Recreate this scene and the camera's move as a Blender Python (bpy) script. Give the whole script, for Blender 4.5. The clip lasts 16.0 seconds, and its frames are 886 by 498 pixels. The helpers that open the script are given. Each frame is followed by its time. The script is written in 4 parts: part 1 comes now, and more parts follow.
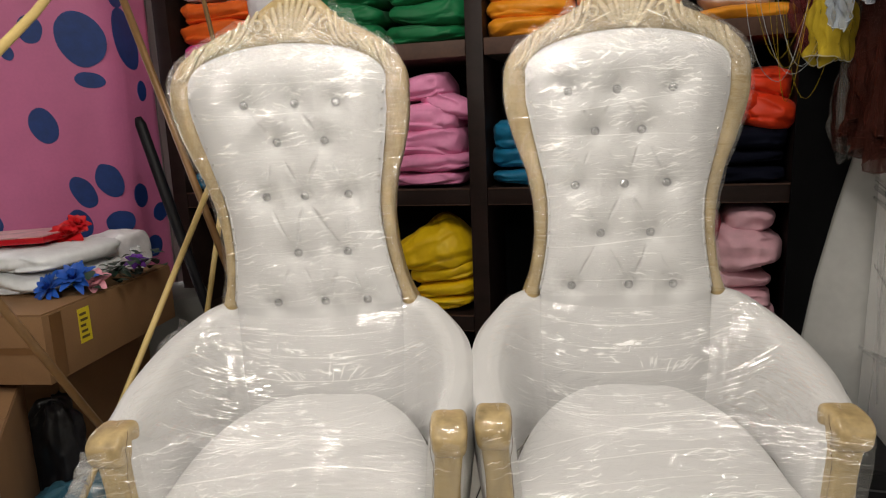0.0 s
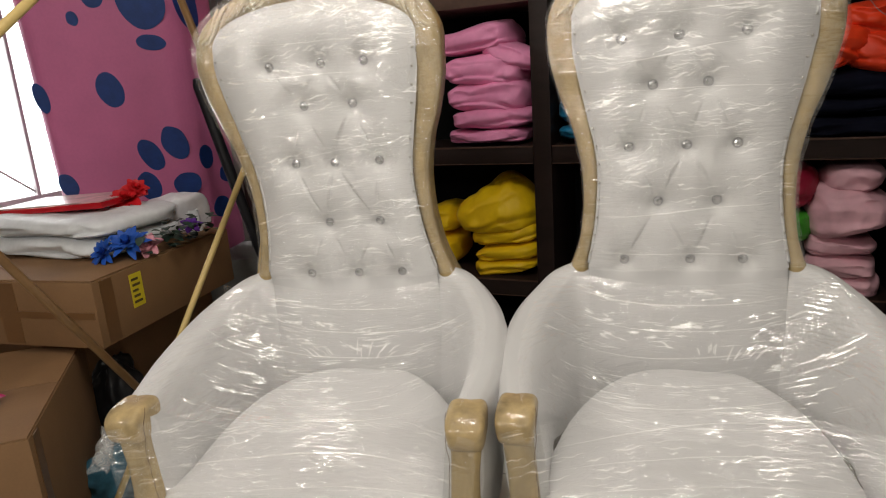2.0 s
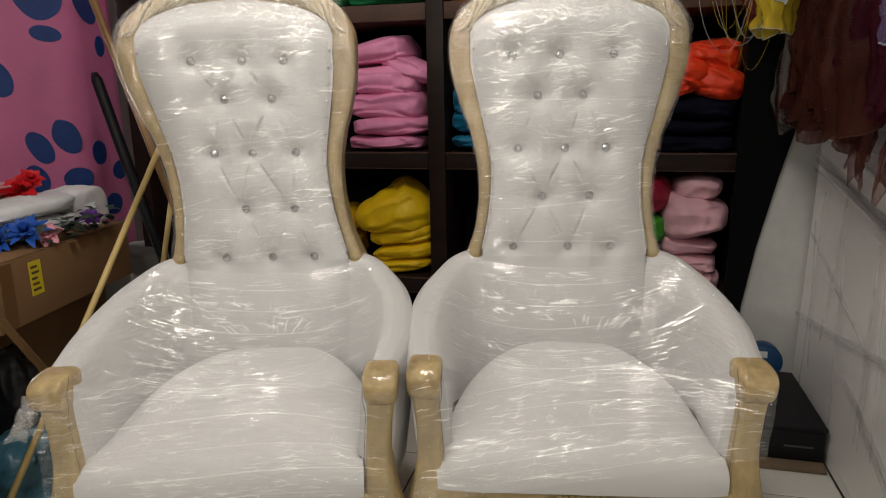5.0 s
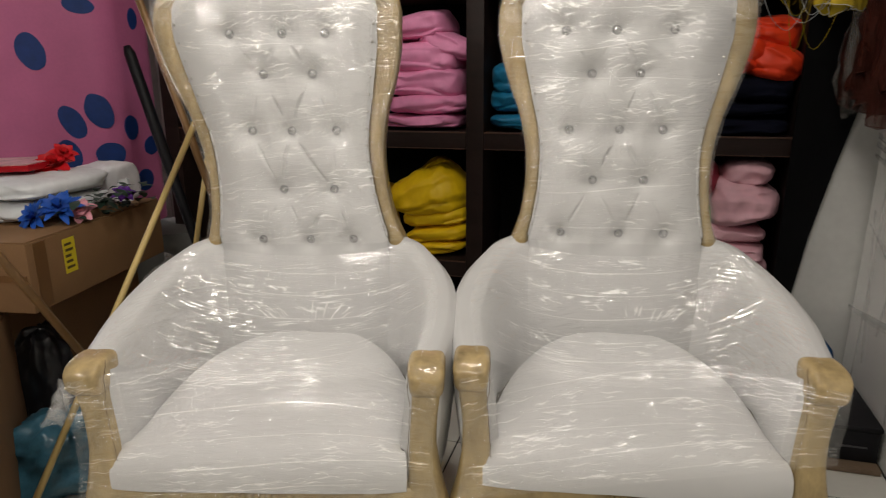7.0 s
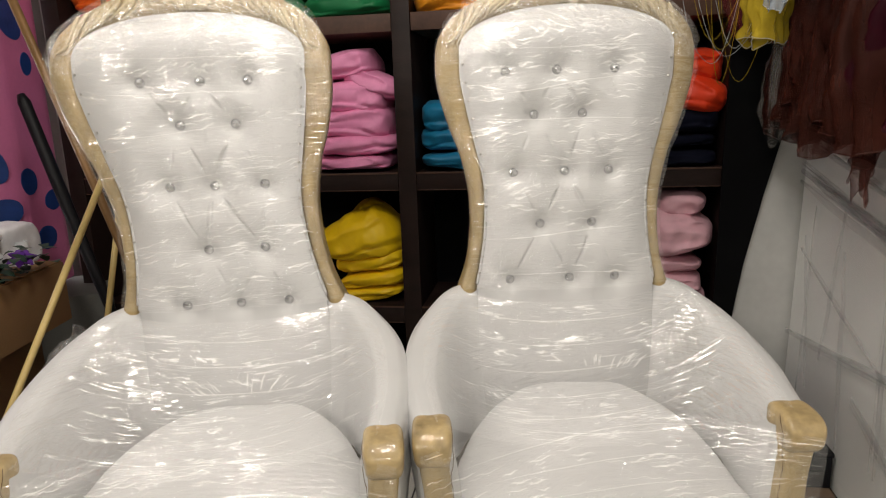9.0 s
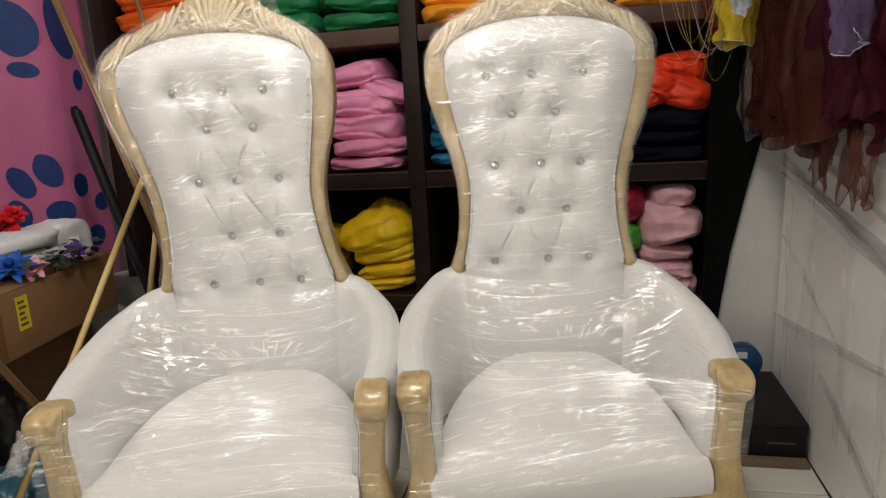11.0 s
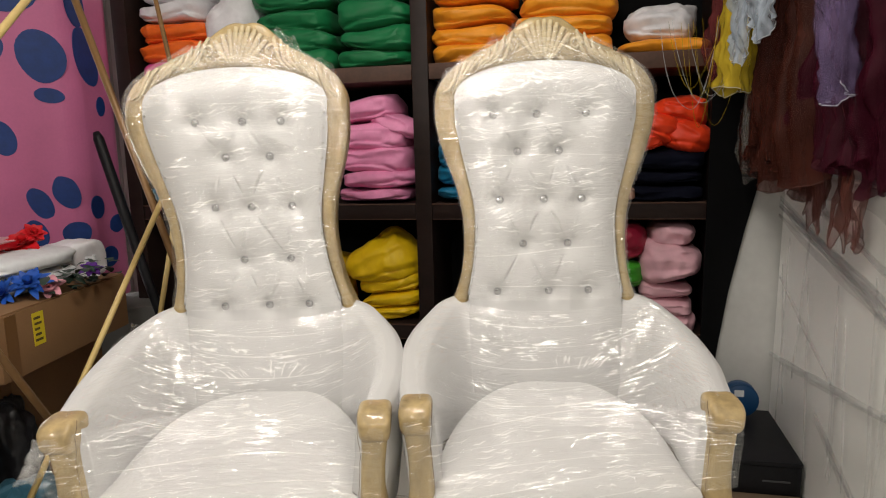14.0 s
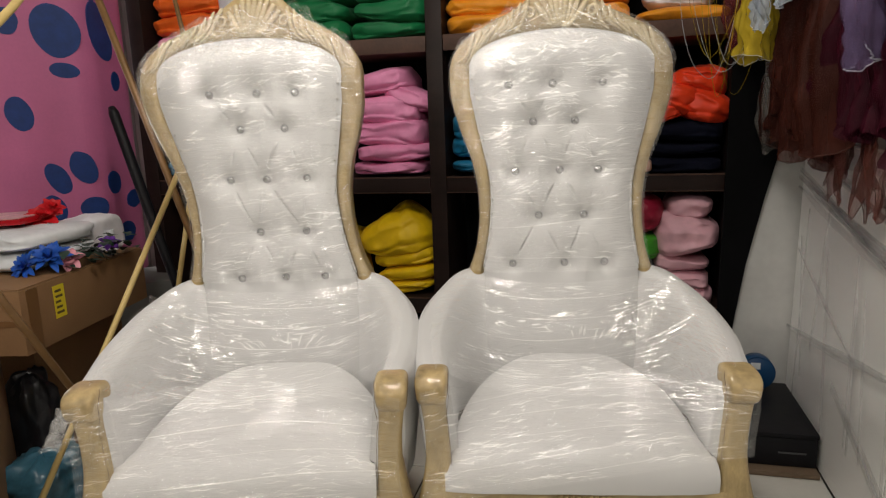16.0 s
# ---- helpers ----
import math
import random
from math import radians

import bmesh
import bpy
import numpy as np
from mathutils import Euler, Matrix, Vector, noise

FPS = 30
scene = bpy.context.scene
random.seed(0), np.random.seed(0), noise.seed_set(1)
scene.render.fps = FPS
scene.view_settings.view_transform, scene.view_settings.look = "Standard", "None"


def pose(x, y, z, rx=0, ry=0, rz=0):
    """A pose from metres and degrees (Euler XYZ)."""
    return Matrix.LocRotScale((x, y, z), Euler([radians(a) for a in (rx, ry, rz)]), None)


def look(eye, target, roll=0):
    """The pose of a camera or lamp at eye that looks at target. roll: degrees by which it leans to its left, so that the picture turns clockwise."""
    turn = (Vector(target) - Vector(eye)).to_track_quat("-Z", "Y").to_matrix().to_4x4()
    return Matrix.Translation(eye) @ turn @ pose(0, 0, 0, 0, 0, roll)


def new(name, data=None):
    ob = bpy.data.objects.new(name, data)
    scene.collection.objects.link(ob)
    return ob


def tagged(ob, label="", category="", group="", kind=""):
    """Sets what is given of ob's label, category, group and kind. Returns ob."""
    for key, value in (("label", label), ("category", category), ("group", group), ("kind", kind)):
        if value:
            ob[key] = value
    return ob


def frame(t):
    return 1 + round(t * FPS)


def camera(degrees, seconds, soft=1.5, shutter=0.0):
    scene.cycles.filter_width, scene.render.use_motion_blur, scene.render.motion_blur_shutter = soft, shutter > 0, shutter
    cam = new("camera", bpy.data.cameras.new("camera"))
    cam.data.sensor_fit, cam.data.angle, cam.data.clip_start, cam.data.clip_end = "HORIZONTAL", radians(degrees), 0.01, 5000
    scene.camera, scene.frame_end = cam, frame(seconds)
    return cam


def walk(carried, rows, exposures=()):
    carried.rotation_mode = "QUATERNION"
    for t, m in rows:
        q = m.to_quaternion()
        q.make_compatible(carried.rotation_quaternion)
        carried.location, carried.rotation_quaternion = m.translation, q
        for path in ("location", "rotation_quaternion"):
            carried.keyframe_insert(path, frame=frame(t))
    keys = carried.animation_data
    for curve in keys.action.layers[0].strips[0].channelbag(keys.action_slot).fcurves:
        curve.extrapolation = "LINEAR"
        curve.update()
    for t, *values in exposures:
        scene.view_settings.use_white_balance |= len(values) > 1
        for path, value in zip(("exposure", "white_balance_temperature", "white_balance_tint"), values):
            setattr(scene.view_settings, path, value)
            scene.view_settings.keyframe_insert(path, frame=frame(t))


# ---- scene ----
cam = camera(67.6, 16.0, soft=1.1, shutter=0.35)
PATH = [
    (0, (0.392, 0.07, 1.399), (-0.143, 1.963, 1.038), -2.4),
    (0.5, (0.369, 0.161, 1.404), (-0.151, 2.049, 0.999), -2.4),
    (1, (0.308, 0.263, 1.429), (-0.154, 2.169, 1.034), -2.3),
    (1.5, (0.36, 0.294, 1.442), (-0.29, 2.132, 1.0), -3.0),
    (2, (0.509, 0.275, 1.418), (-0.299, 2.036, 0.925), -4.1),
    (2.5, (0.535, 0.216, 1.416), (-0.182, 2.03, 0.974), -5.2),
    (3, (0.474, 0.087, 1.39), (-0.034, 1.967, 0.932), -4.0),
    (3.5, (0.455, 0.042, 1.387), (-0.014, 1.926, 0.904), -2.7),
    (3.7, (0.471, 0.039, 1.392), (0.052, 1.944, 0.948), -1.4),
    (5.8, (0.514, 0.044, 1.369), (0.013, 1.921, 0.894), -0.9),
    (6, (0.507, 0.052, 1.369), (0.018, 1.93, 0.886), -0.9),
    (6.5, (0.469, 0.06, 1.37), (-0.002, 1.945, 0.896), -1.0),
    (7, (0.424, 0.104, 1.373), (-0.108, 1.962, 0.861), -0.4),
    (7.5, (0.418, 0.206, 1.399), (-0.32, 2.018, 0.982), -2.5),
    (8, (0.418, 0.279, 1.411), (-0.234, 2.124, 0.996), -1.8),
    (8.5, (0.352, 0.265, 1.421), (-0.058, 2.18, 1.019), -2.5),
    (8.7, (0.327, 0.249, 1.416), (0.021, 2.177, 0.982), -1.9),
    (10.8, (0.544, 0.03, 1.399), (0.091, 1.937, 1.004), -3.4),
    (11, (0.523, -0.006, 1.393), (0.097, 1.904, 0.984), -3.2),
    (11.5, (0.498, -0.075, 1.38), (0.143, 1.847, 0.953), -2.6),
    (12, (0.528, -0.081, 1.378), (0.172, 1.84, 0.952), -3.0),
    (12.5, (0.559, -0.074, 1.366), (0.13, 1.826, 0.909), -3.5),
    (13, (0.565, -0.078, 1.381), (0.121, 1.836, 1.007), -2.9),
    (13.5, (0.557, -0.076, 1.39), (0.166, 1.855, 1.051), -2.6),
    (14, (0.537, -0.083, 1.394), (0.099, 1.844, 1.086), -1.5),
    (14.5, (0.53, -0.078, 1.383), (0.1, 1.845, 1.038), -1.8),
    (15, (0.534, -0.073, 1.374), (0.114, 1.843, 0.982), -1.9),
    (15.5, (0.54, -0.077, 1.373), (0.099, 1.83, 0.961), -2.3),
    (16, (0.532, -0.083, 1.379), (0.054, 1.822, 1.002), -1.9),
]
EXPOSURES = [(0, -0.29), (0.5, -0.34), (1, -0.32), (1.5, -0.26), (2, -0.51), (3, -0.35), (3.5, -0.61), (6.5, -0.57), (7.5, -0.56), (8, -0.38), (8.5, -0.20), (11, -0.29), (11.5, -0.31), (12.5, -0.49), (13, -0.38), (14, -0.12), (14.5, -0.18), (15.2, -0.37), (16, -0.37)]
walk(cam, [(t, look(eye, target, roll)) for t, eye, target, roll in PATH], EXPOSURES)

# ---- world and lights ----
world = bpy.data.worlds.new("world")
scene.world = world
world.use_nodes = True
world.node_tree.nodes["Background"].inputs[0].default_value = (0.9, 0.95, 1.0, 1)
world.node_tree.nodes["Background"].inputs[1].default_value = 0.25


def area(name, eye, target, sx, sy, watts, colour):
    data = bpy.data.lights.new(name, "AREA")
    data.shape, data.size, data.size_y, data.energy, data.color = "RECTANGLE", sx, sy, watts, colour
    ob = new(name, data)
    ob.matrix_world = look(eye, target)
    return ob


area("ceiling_lamp_near", (0.05, 1.00, 3.42), (0.20, 1.10, 0), 1.2, 0.24, 43, (1.0, 0.93, 0.84))
# unseen fill lamp, added from the left to brighten the panel by the tiled wall
area("left_fill_lamp", (-1.3, -0.9, 2.45), (1.2, 2.0, 0.8), 1.2, 0.08, 28, (1.0, 0.93, 0.84))
# unseen lamp added behind the viewer for film glints and light from the front
area("rear_fill_lamp", (0.35, -1.5, 2.85), (0.5, 0.8, 0.6), 1.2, 0.24, 25, (1.0, 0.93, 0.84))

# ---- materials ----


def material(name, colour, rough=0.6, metal=0.0, var=0.12, scale=6.0, fine=90.0, bump=0.15, coat=0.0, sheen=0.0, stretch=(1, 1, 1), island=0.0, spec=0.5):
    m = bpy.data.materials.new(name)
    m.use_nodes = True
    n, l = m.node_tree.nodes, m.node_tree.links
    b = n["Principled BSDF"]
    b.inputs["Roughness"].default_value, b.inputs["Metallic"].default_value = rough, metal
    b.inputs["Coat Weight"].default_value = coat
    b.inputs["Specular IOR Level"].default_value = spec
    b.inputs["Sheen Weight"].default_value = sheen
    co = n.new("ShaderNodeTexCoord")
    mp = n.new("ShaderNodeMapping")
    mp.inputs["Scale"].default_value = stretch
    l.new(co.outputs["Object"], mp.inputs["Vector"])
    a, f = n.new("ShaderNodeTexNoise"), n.new("ShaderNodeTexNoise")
    a.inputs["Scale"].default_value, f.inputs["Scale"].default_value = scale, fine
    a.inputs["Detail"].default_value = 5
    for x in (a, f):
        l.new(mp.outputs[0], x.inputs["Vector"])
    add = n.new("ShaderNodeMath")
    add.operation = "MULTIPLY_ADD"
    add.inputs[1].default_value = 0.35
    l.new(f.outputs[0], add.inputs[0])
    l.new(a.outputs[0], add.inputs[2])
    ramp = n.new("ShaderNodeValToRGB")
    ramp.color_ramp.elements[0].position, ramp.color_ramp.elements[1].position = 0.35, 0.95
    ramp.color_ramp.elements[0].color = (*[c * (1 - var) for c in colour], 1)
    ramp.color_ramp.elements[1].color = (*[min(1, c * (1 + var)) for c in colour], 1)
    l.new(add.outputs[0], ramp.inputs[0])
    out = ramp.outputs[0]
    if island:
        oi, mul = n.new("ShaderNodeObjectInfo"), n.new("ShaderNodeMapRange")
        mul.inputs["To Min"].default_value, mul.inputs["To Max"].default_value = 1 - island, 1 + island
        l.new(oi.outputs["Random"], mul.inputs["Value"])
        hsv = n.new("ShaderNodeHueSaturation")
        l.new(mul.outputs[0], hsv.inputs["Value"])
        l.new(out, hsv.inputs["Color"])
        out = hsv.outputs[0]
    l.new(out, b.inputs["Base Color"])
    if bump:
        bp = n.new("ShaderNodeBump")
        bp.inputs["Strength"].default_value, bp.inputs["Distance"].default_value = bump, 0.004
        l.new(add.outputs[0], bp.inputs["Height"])
        l.new(bp.outputs[0], b.inputs["Normal"])
        l.new(bp.outputs[0], b.inputs["Coat Normal"])
    return m


def film_material(name, gloss, haze, rough=0.12, strength=1.0, depth=0.008, grain=85.0, low=0.22, creased=0.0, tint=(1, 1, 1), clear=0.965):
    """Clear stretch film: lets light through; taut streaks and crumpled patches catch the lamps."""
    m = bpy.data.materials.new(name)
    m.use_nodes = True
    n, l = m.node_tree.nodes, m.node_tree.links
    n.remove(n["Principled BSDF"])
    co = n.new("ShaderNodeTexCoord")

    def layer(scale, turn, detail, twist=0.0):
        mp, x = n.new("ShaderNodeMapping"), n.new("ShaderNodeTexNoise")
        mp.inputs["Scale"].default_value = scale
        mp.inputs["Rotation"].default_value = (0, radians(turn), 0)
        x.inputs["Scale"].default_value, x.inputs["Detail"].default_value, x.inputs["Distortion"].default_value = 1.0, detail, twist
        l.new(co.outputs["Object"], mp.inputs["Vector"])
        l.new(mp.outputs[0], x.inputs["Vector"])
        return x.outputs[0]

    def patches(scale, turn, lo, hi, low, high):
        mr = n.new("ShaderNodeMapRange")
        for key, value in (("From Min", lo), ("From Max", hi), ("To Min", low), ("To Max", high)):
            mr.inputs[key].default_value = value
        l.new(layer(scale, turn, 2), mr.inputs["Value"])
        return mr.outputs[0]

    def times(a, b):
        x = n.new("ShaderNodeMath")
        x.operation = "MULTIPLY"
        l.new(a, x.inputs[0])
        l.new(b, x.inputs[1])
        return x.outputs[0]

    def plus(a, b):
        x = n.new("ShaderNodeMath")
        l.new(a, x.inputs[0])
        l.new(b, x.inputs[1])
        return x.outputs[0]

    def ridges(a):
        """Sharp folds out of a soft noise."""
        lo, up = n.new("ShaderNodeMath"), n.new("ShaderNodeMath")
        lo.operation, up.operation = "SUBTRACT", "ABSOLUTE"
        lo.inputs[1].default_value = 0.5
        l.new(a, lo.inputs[0])
        l.new(lo.outputs[0], up.inputs[0])
        return up.outputs[0]

    streaks = times(ridges(layer((9, 9, grain), -5, 1, 0.3)), patches((6, 6, 15), -5, 0.43, 0.60, low, 1.3))
    slanted = times(ridges(layer((11, 11, grain * 0.8), 24, 1, 0.3)), patches((6, 6, 8), 10, 0.50, 0.64, 0.0, 1.2))
    crumple = times(ridges(layer((45, 45, 60), 15, 1, 0.6)), patches((7, 7, 7), 0, 0.52, 0.64, creased, 1.6))
    bp = n.new("ShaderNodeBump")
    bp.inputs["Strength"].default_value, bp.inputs["Distance"].default_value = strength, depth
    l.new(plus(plus(streaks, slanted), crumple), bp.inputs["Height"])
    tr, gl, di = n.new("ShaderNodeBsdfTransparent"), n.new("ShaderNodeBsdfGlossy"), n.new("ShaderNodeBsdfDiffuse")
    tr.inputs[0].default_value = (*[clear * q for q in tint], 1)
    gl.inputs["Roughness"].default_value = rough
    di.inputs[0].default_value = (0.85, 0.85, 0.85, 1)
    l.new(bp.outputs[0], gl.inputs["Normal"])
    m1, m2 = n.new("ShaderNodeMixShader"), n.new("ShaderNodeAddShader")
    m1.inputs[0].default_value = haze
    l.new(tr.outputs[0], m1.inputs[1])
    l.new(di.outputs[0], m1.inputs[2])
    gl.inputs["Color"].default_value = (gloss, gloss, gloss, 1)
    l.new(m1.outputs[0], m2.inputs[0])
    l.new(gl.outputs[0], m2.inputs[1])
    l.new(m2.outputs[0], n["Material Output"].inputs["Surface"])
    return m


def net_material(name, colour, open_share, rough=0.5):
    """Sheer fabric: woven threads with gaps."""
    m = material(name, colour, rough, var=0.3, scale=14, fine=220, bump=0.3, spec=0.08)
    n, l = m.node_tree.nodes, m.node_tree.links
    b = n["Principled BSDF"]
    co, no = n.new("ShaderNodeTexCoord"), n.new("ShaderNodeTexNoise")
    mp = n.new("ShaderNodeMapping")
    mp.inputs["Scale"].default_value = (30, 30, 5)
    no.inputs["Scale"].default_value = 1.0
    l.new(co.outputs["Object"], mp.inputs["Vector"])
    l.new(mp.outputs[0], no.inputs["Vector"])
    mr = n.new("ShaderNodeMapRange")
    mr.inputs["From Min"].default_value, mr.inputs["From Max"].default_value = 0.3, 0.7
    mr.inputs["To Min"].default_value, mr.inputs["To Max"].default_value = max(0, 1 - open_share - 0.25), min(1, 1 - open_share + 0.25)
    l.new(no.outputs[0], mr.inputs["Value"])
    l.new(mr.outputs[0], b.inputs["Alpha"])
    return m


WHITE = material("white_upholstery", (0.64, 0.635, 0.63), 0.55, var=0.03, scale=9, fine=400, bump=0.12, sheen=0.2)
WOOD = material("pale_wood", (0.40, 0.295, 0.135), 0.5, var=0.32, scale=9, fine=70, bump=0.6, coat=0.5, stretch=(3, 3, 1.2))
CARVED = material("carved_pale_wood", (0.56, 0.46, 0.275), 0.5, var=0.16, scale=20, fine=120, bump=0.25)
# dark colour for the cord that paints the shadow round the seat
GAPSHADE = material("grey_gap_shade", (0.11, 0.10, 0.085), 0.8, var=0.4, scale=30)
EDGE = material("brown_raw_edge", (0.17, 0.11, 0.06), 0.8, var=0.4, scale=30)
CAPM = material("film_wrapped_wood", (0.43, 0.315, 0.15), 0.5, var=0.5, scale=16, fine=60, bump=0.9, coat=0.7)
NAIL = material("nail_metal", (0.55, 0.53, 0.5), 0.3, 1.0, var=0.1, bump=0)
CRYSTAL = material("crystal_button", (0.52, 0.52, 0.53), 0.2, 0.8, var=0.1, bump=0, coat=1.0)
FILM = film_material("clear_stretch_film", 0.09, 0.03, rough=0.12, depth=0.015, grain=95, low=0.40)
BACKFILM = film_material("clear_wound_film", 0.12, 0.03, rough=0.10, depth=0.012, grain=110, low=0.36)
CRESTFILM = film_material("crumpled_film", 0.15, 0.02, rough=0.10, depth=0.018, grain=70, low=0.3, creased=1.3)
CREASE = film_material("film_crease", 0.32, 0.0, rough=0.12, depth=0.003, clear=1.0)
HAZY = film_material("layered_film", 0.07, 0.16, rough=0.15, depth=0.012, clear=0.87)
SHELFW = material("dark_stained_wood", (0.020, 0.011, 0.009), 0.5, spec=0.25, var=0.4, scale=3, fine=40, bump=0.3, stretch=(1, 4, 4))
SHELFE = material("upper_board_and_worn_edge", (0.075, 0.034, 0.02), 0.6, var=0.45, scale=8, fine=60, bump=0.3)
# near-black for the shelf back; on the sheet beside it, shade put into colour
BLACKW = material("black_back_and_gap", (0.0035, 0.0035, 0.004), 0.7, var=0.3, bump=0.1, spec=0.08)
WALLM = material("grey_wall_paint", (0.24, 0.23, 0.21), 0.7, var=0.08, scale=2, fine=60, bump=0.1)
TILEW = material("white_wall_tile", (0.80, 0.80, 0.78), 0.25, var=0.04, scale=3, fine=40, bump=0.05)
TILEF = material("cream_floor_tile", (0.62, 0.61, 0.56), 0.3, var=0.08, scale=4, fine=60, bump=0.06, island=0.05)
GROUT = material("dark_grout", (0.04, 0.04, 0.038), 0.9, var=0.3)
CEIL = material("white_ceiling_paint", (0.55, 0.55, 0.53), 0.8, var=0.05)
CARD = material("brown_cardboard", (0.23, 0.125, 0.055), 0.75, var=0.14, scale=4, fine=120, bump=0.12)
TAPE = material("brown_parcel_tape", (0.17, 0.085, 0.035), 0.3, var=0.1, bump=0.05)
PINKP = material("pink_painted_board", (0.60, 0.165, 0.34), 0.5, var=0.10, scale=5, fine=70, bump=0.25)
NAVY = material("blue_paint", (0.012, 0.045, 0.20), 0.5, var=0.2, scale=20, bump=0.1)
GOLD = material("pale_gold_tube", (0.66, 0.49, 0.19), 0.4, 0.0, var=0.1, scale=10, bump=0.05)
BROWN = material("brown_tube", (0.22, 0.12, 0.045), 0.4, 0.2, var=0.2, scale=10, bump=0.08)
BLACKP = material("black_plastic", (0.007, 0.007, 0.009), 0.5, var=0.2, scale=30, bump=0.08, spec=0.25)
STICK = material("yellow_paper_label", (0.75, 0.60, 0.03), 0.5, var=0.06, bump=0.05)
INK = material("dark_print", (0.10, 0.07, 0.02), 0.6, bump=0)


def cloth(name, colour, rough=0.5):
    return material(name, colour, rough, var=0.16, scale=7, fine=38, bump=0.7, sheen=0.04, spec=0.4)


# ---- building helpers ----


def mesh_of(name, verts, faces, mat, smooth=True):
    me = bpy.data.meshes.new(name)
    me.from_pydata(verts, [], faces)
    me.materials.append(mat)
    if smooth:
        me.polygons.foreach_set("use_smooth", [True] * len(me.polygons))
    me.update()
    return me


def part(name, bm, mat, parent=None, label=""):
    """Links a bmesh (or a ready mesh) as one object under its thing."""
    if isinstance(bm, bmesh.types.BMesh):
        me = bpy.data.meshes.new(name)
        bmesh.ops.recalc_face_normals(bm, faces=bm.faces)
        bm.to_mesh(me)
        bm.free()
        me.materials.append(mat)
        me.polygons.foreach_set("use_smooth", [True] * len(me.polygons))
        me.set_sharp_from_angle(angle=radians(40))
    else:
        me = bm
    ob = new(name, me)
    if parent is not None:
        ob.parent = parent
    if label:
        tagged(ob, label)
    return ob


def thing(name, m, label, category, group="", kind=""):
    ob = new(name)
    ob.empty_display_size = 0.1
    ob.matrix_world = m
    return tagged(ob, label, category, group, kind)


def grid(nu, nv, f, closed=False):
    """Vertices and faces of a sheet: f(u, v) with u, v from 0 to 1."""
    verts = [f(i / (nu if closed else nu - 1), j / (nv - 1)) for j in range(nv) for i in range(nu)]
    faces = []
    for j in range(nv - 1):
        for i in range(nu if closed else nu - 1):
            k = (i + 1) % nu
            faces.append((j * nu + i, j * nu + k, (j + 1) * nu + k, (j + 1) * nu + i))
    return verts, faces


def tube(points, radius, sides=8, flat=1.0):
    """A closed rod through points; radius may be a list."""
    verts, faces = [], []
    n = len(points)
    pts = [Vector(p) for p in points]
    for i, p in enumerate(pts):
        d = (pts[min(i + 1, n - 1)] - pts[max(i - 1, 0)]).normalized()
        a = d.cross(Vector((0, 1, 0)))
        if a.length < 0.05:
            a = d.cross(Vector((1, 0, 0)))
        a.normalize()
        b = d.cross(a)
        r = radius[i] if isinstance(radius, (list, tuple)) else radius
        for k in range(sides):
            t = 2 * math.pi * k / sides
            verts.append(p + a * (r * math.cos(t)) + b * (r * flat * math.sin(t)))
    for i in range(n - 1):
        for k in range(sides):
            q = (k + 1) % sides
            faces.append((i * sides + k, i * sides + q, (i + 1) * sides + q, (i + 1) * sides + k))
    faces.append(tuple(range(sides))[::-1])
    faces.append(tuple((n - 1) * sides + k for k in range(sides)))
    return verts, faces


def join(*pieces):
    verts, faces = [], []
    for v, f in pieces:
        o = len(verts)
        verts += list(v)
        faces += [tuple(o + i for i in q) for q in f]
    return verts, faces


def box(x0, x1, y0, y1, z0, z1, bevel=0.0, segs=2):
    bm = bmesh.new()
    bmesh.ops.create_cube(bm, size=1.0)
    for v in bm.verts:
        v.co = ((x0 + x1) / 2 + v.co.x * (x1 - x0), (y0 + y1) / 2 + v.co.y * (y1 - y0), (z0 + z1) / 2 + v.co.z * (z1 - z0))
    if bevel:
        bmesh.ops.bevel(bm, geom=bm.edges[:], offset=bevel, segments=segs, affect="EDGES", profile=0.6)
    return bm


def interp(x, xs, ys):
    return float(np.interp(x, xs, ys))


def smooth_interp(x, xs, ys):
    i = max(0, min(len(xs) - 2, int(np.searchsorted(xs, x)) - 1))
    t = min(1, max(0, (x - xs[i]) / (xs[i + 1] - xs[i])))
    d = lambda k: (ys[min(k + 1, len(ys) - 1)] - ys[max(k - 1, 0)]) / (xs[min(k + 1, len(xs) - 1)] - xs[max(k - 1, 0)])
    h = xs[i + 1] - xs[i]
    m0, m1 = d(i) * h, d(i + 1) * h
    return (2 * t**3 - 3 * t**2 + 1) * ys[i] + (t**3 - 2 * t**2 + t) * m0 + (-2 * t**3 + 3 * t**2) * ys[i + 1] + (t**3 - t**2) * m1


# ---- setting ----
X0, X1, Y0, Y1, ZC = -3.4, 1.415, -3.0, 4.9, 3.5
floor = tagged(part("floor", box(X0 - 0.2, X1 + 0.2, Y0 - 0.2, Y1 + 0.2, -0.2, -0.004), GROUT), "floor of cream square tiles with dark joints", "floor", kind="structure")
tagged(part("ceiling", box(X0 - 0.2, X1 + 0.2, Y0 - 0.2, Y1 + 0.2, ZC, ZC + 0.15), CEIL), "plain white painted shop ceiling", "ceiling", kind="structure")
wall_e = tagged(part("wall_east", box(X1 + 0.012, X1 + 0.2, Y0 - 0.2, Y1 + 0.2, 0, ZC), GROUT), "wall faced with large white glazed tiles", "wall", kind="structure")
tagged(part("wall_north", box(X0, X1, Y1, Y1 + 0.2, 0, ZC), WALLM), "plain grey back wall of the shop", "wall", kind="structure")
tagged(part("wall_south", box(X0, X1, Y0 - 0.2, Y0, 0, ZC), WALLM), "plain grey wall behind the viewer", "wall", kind="structure")
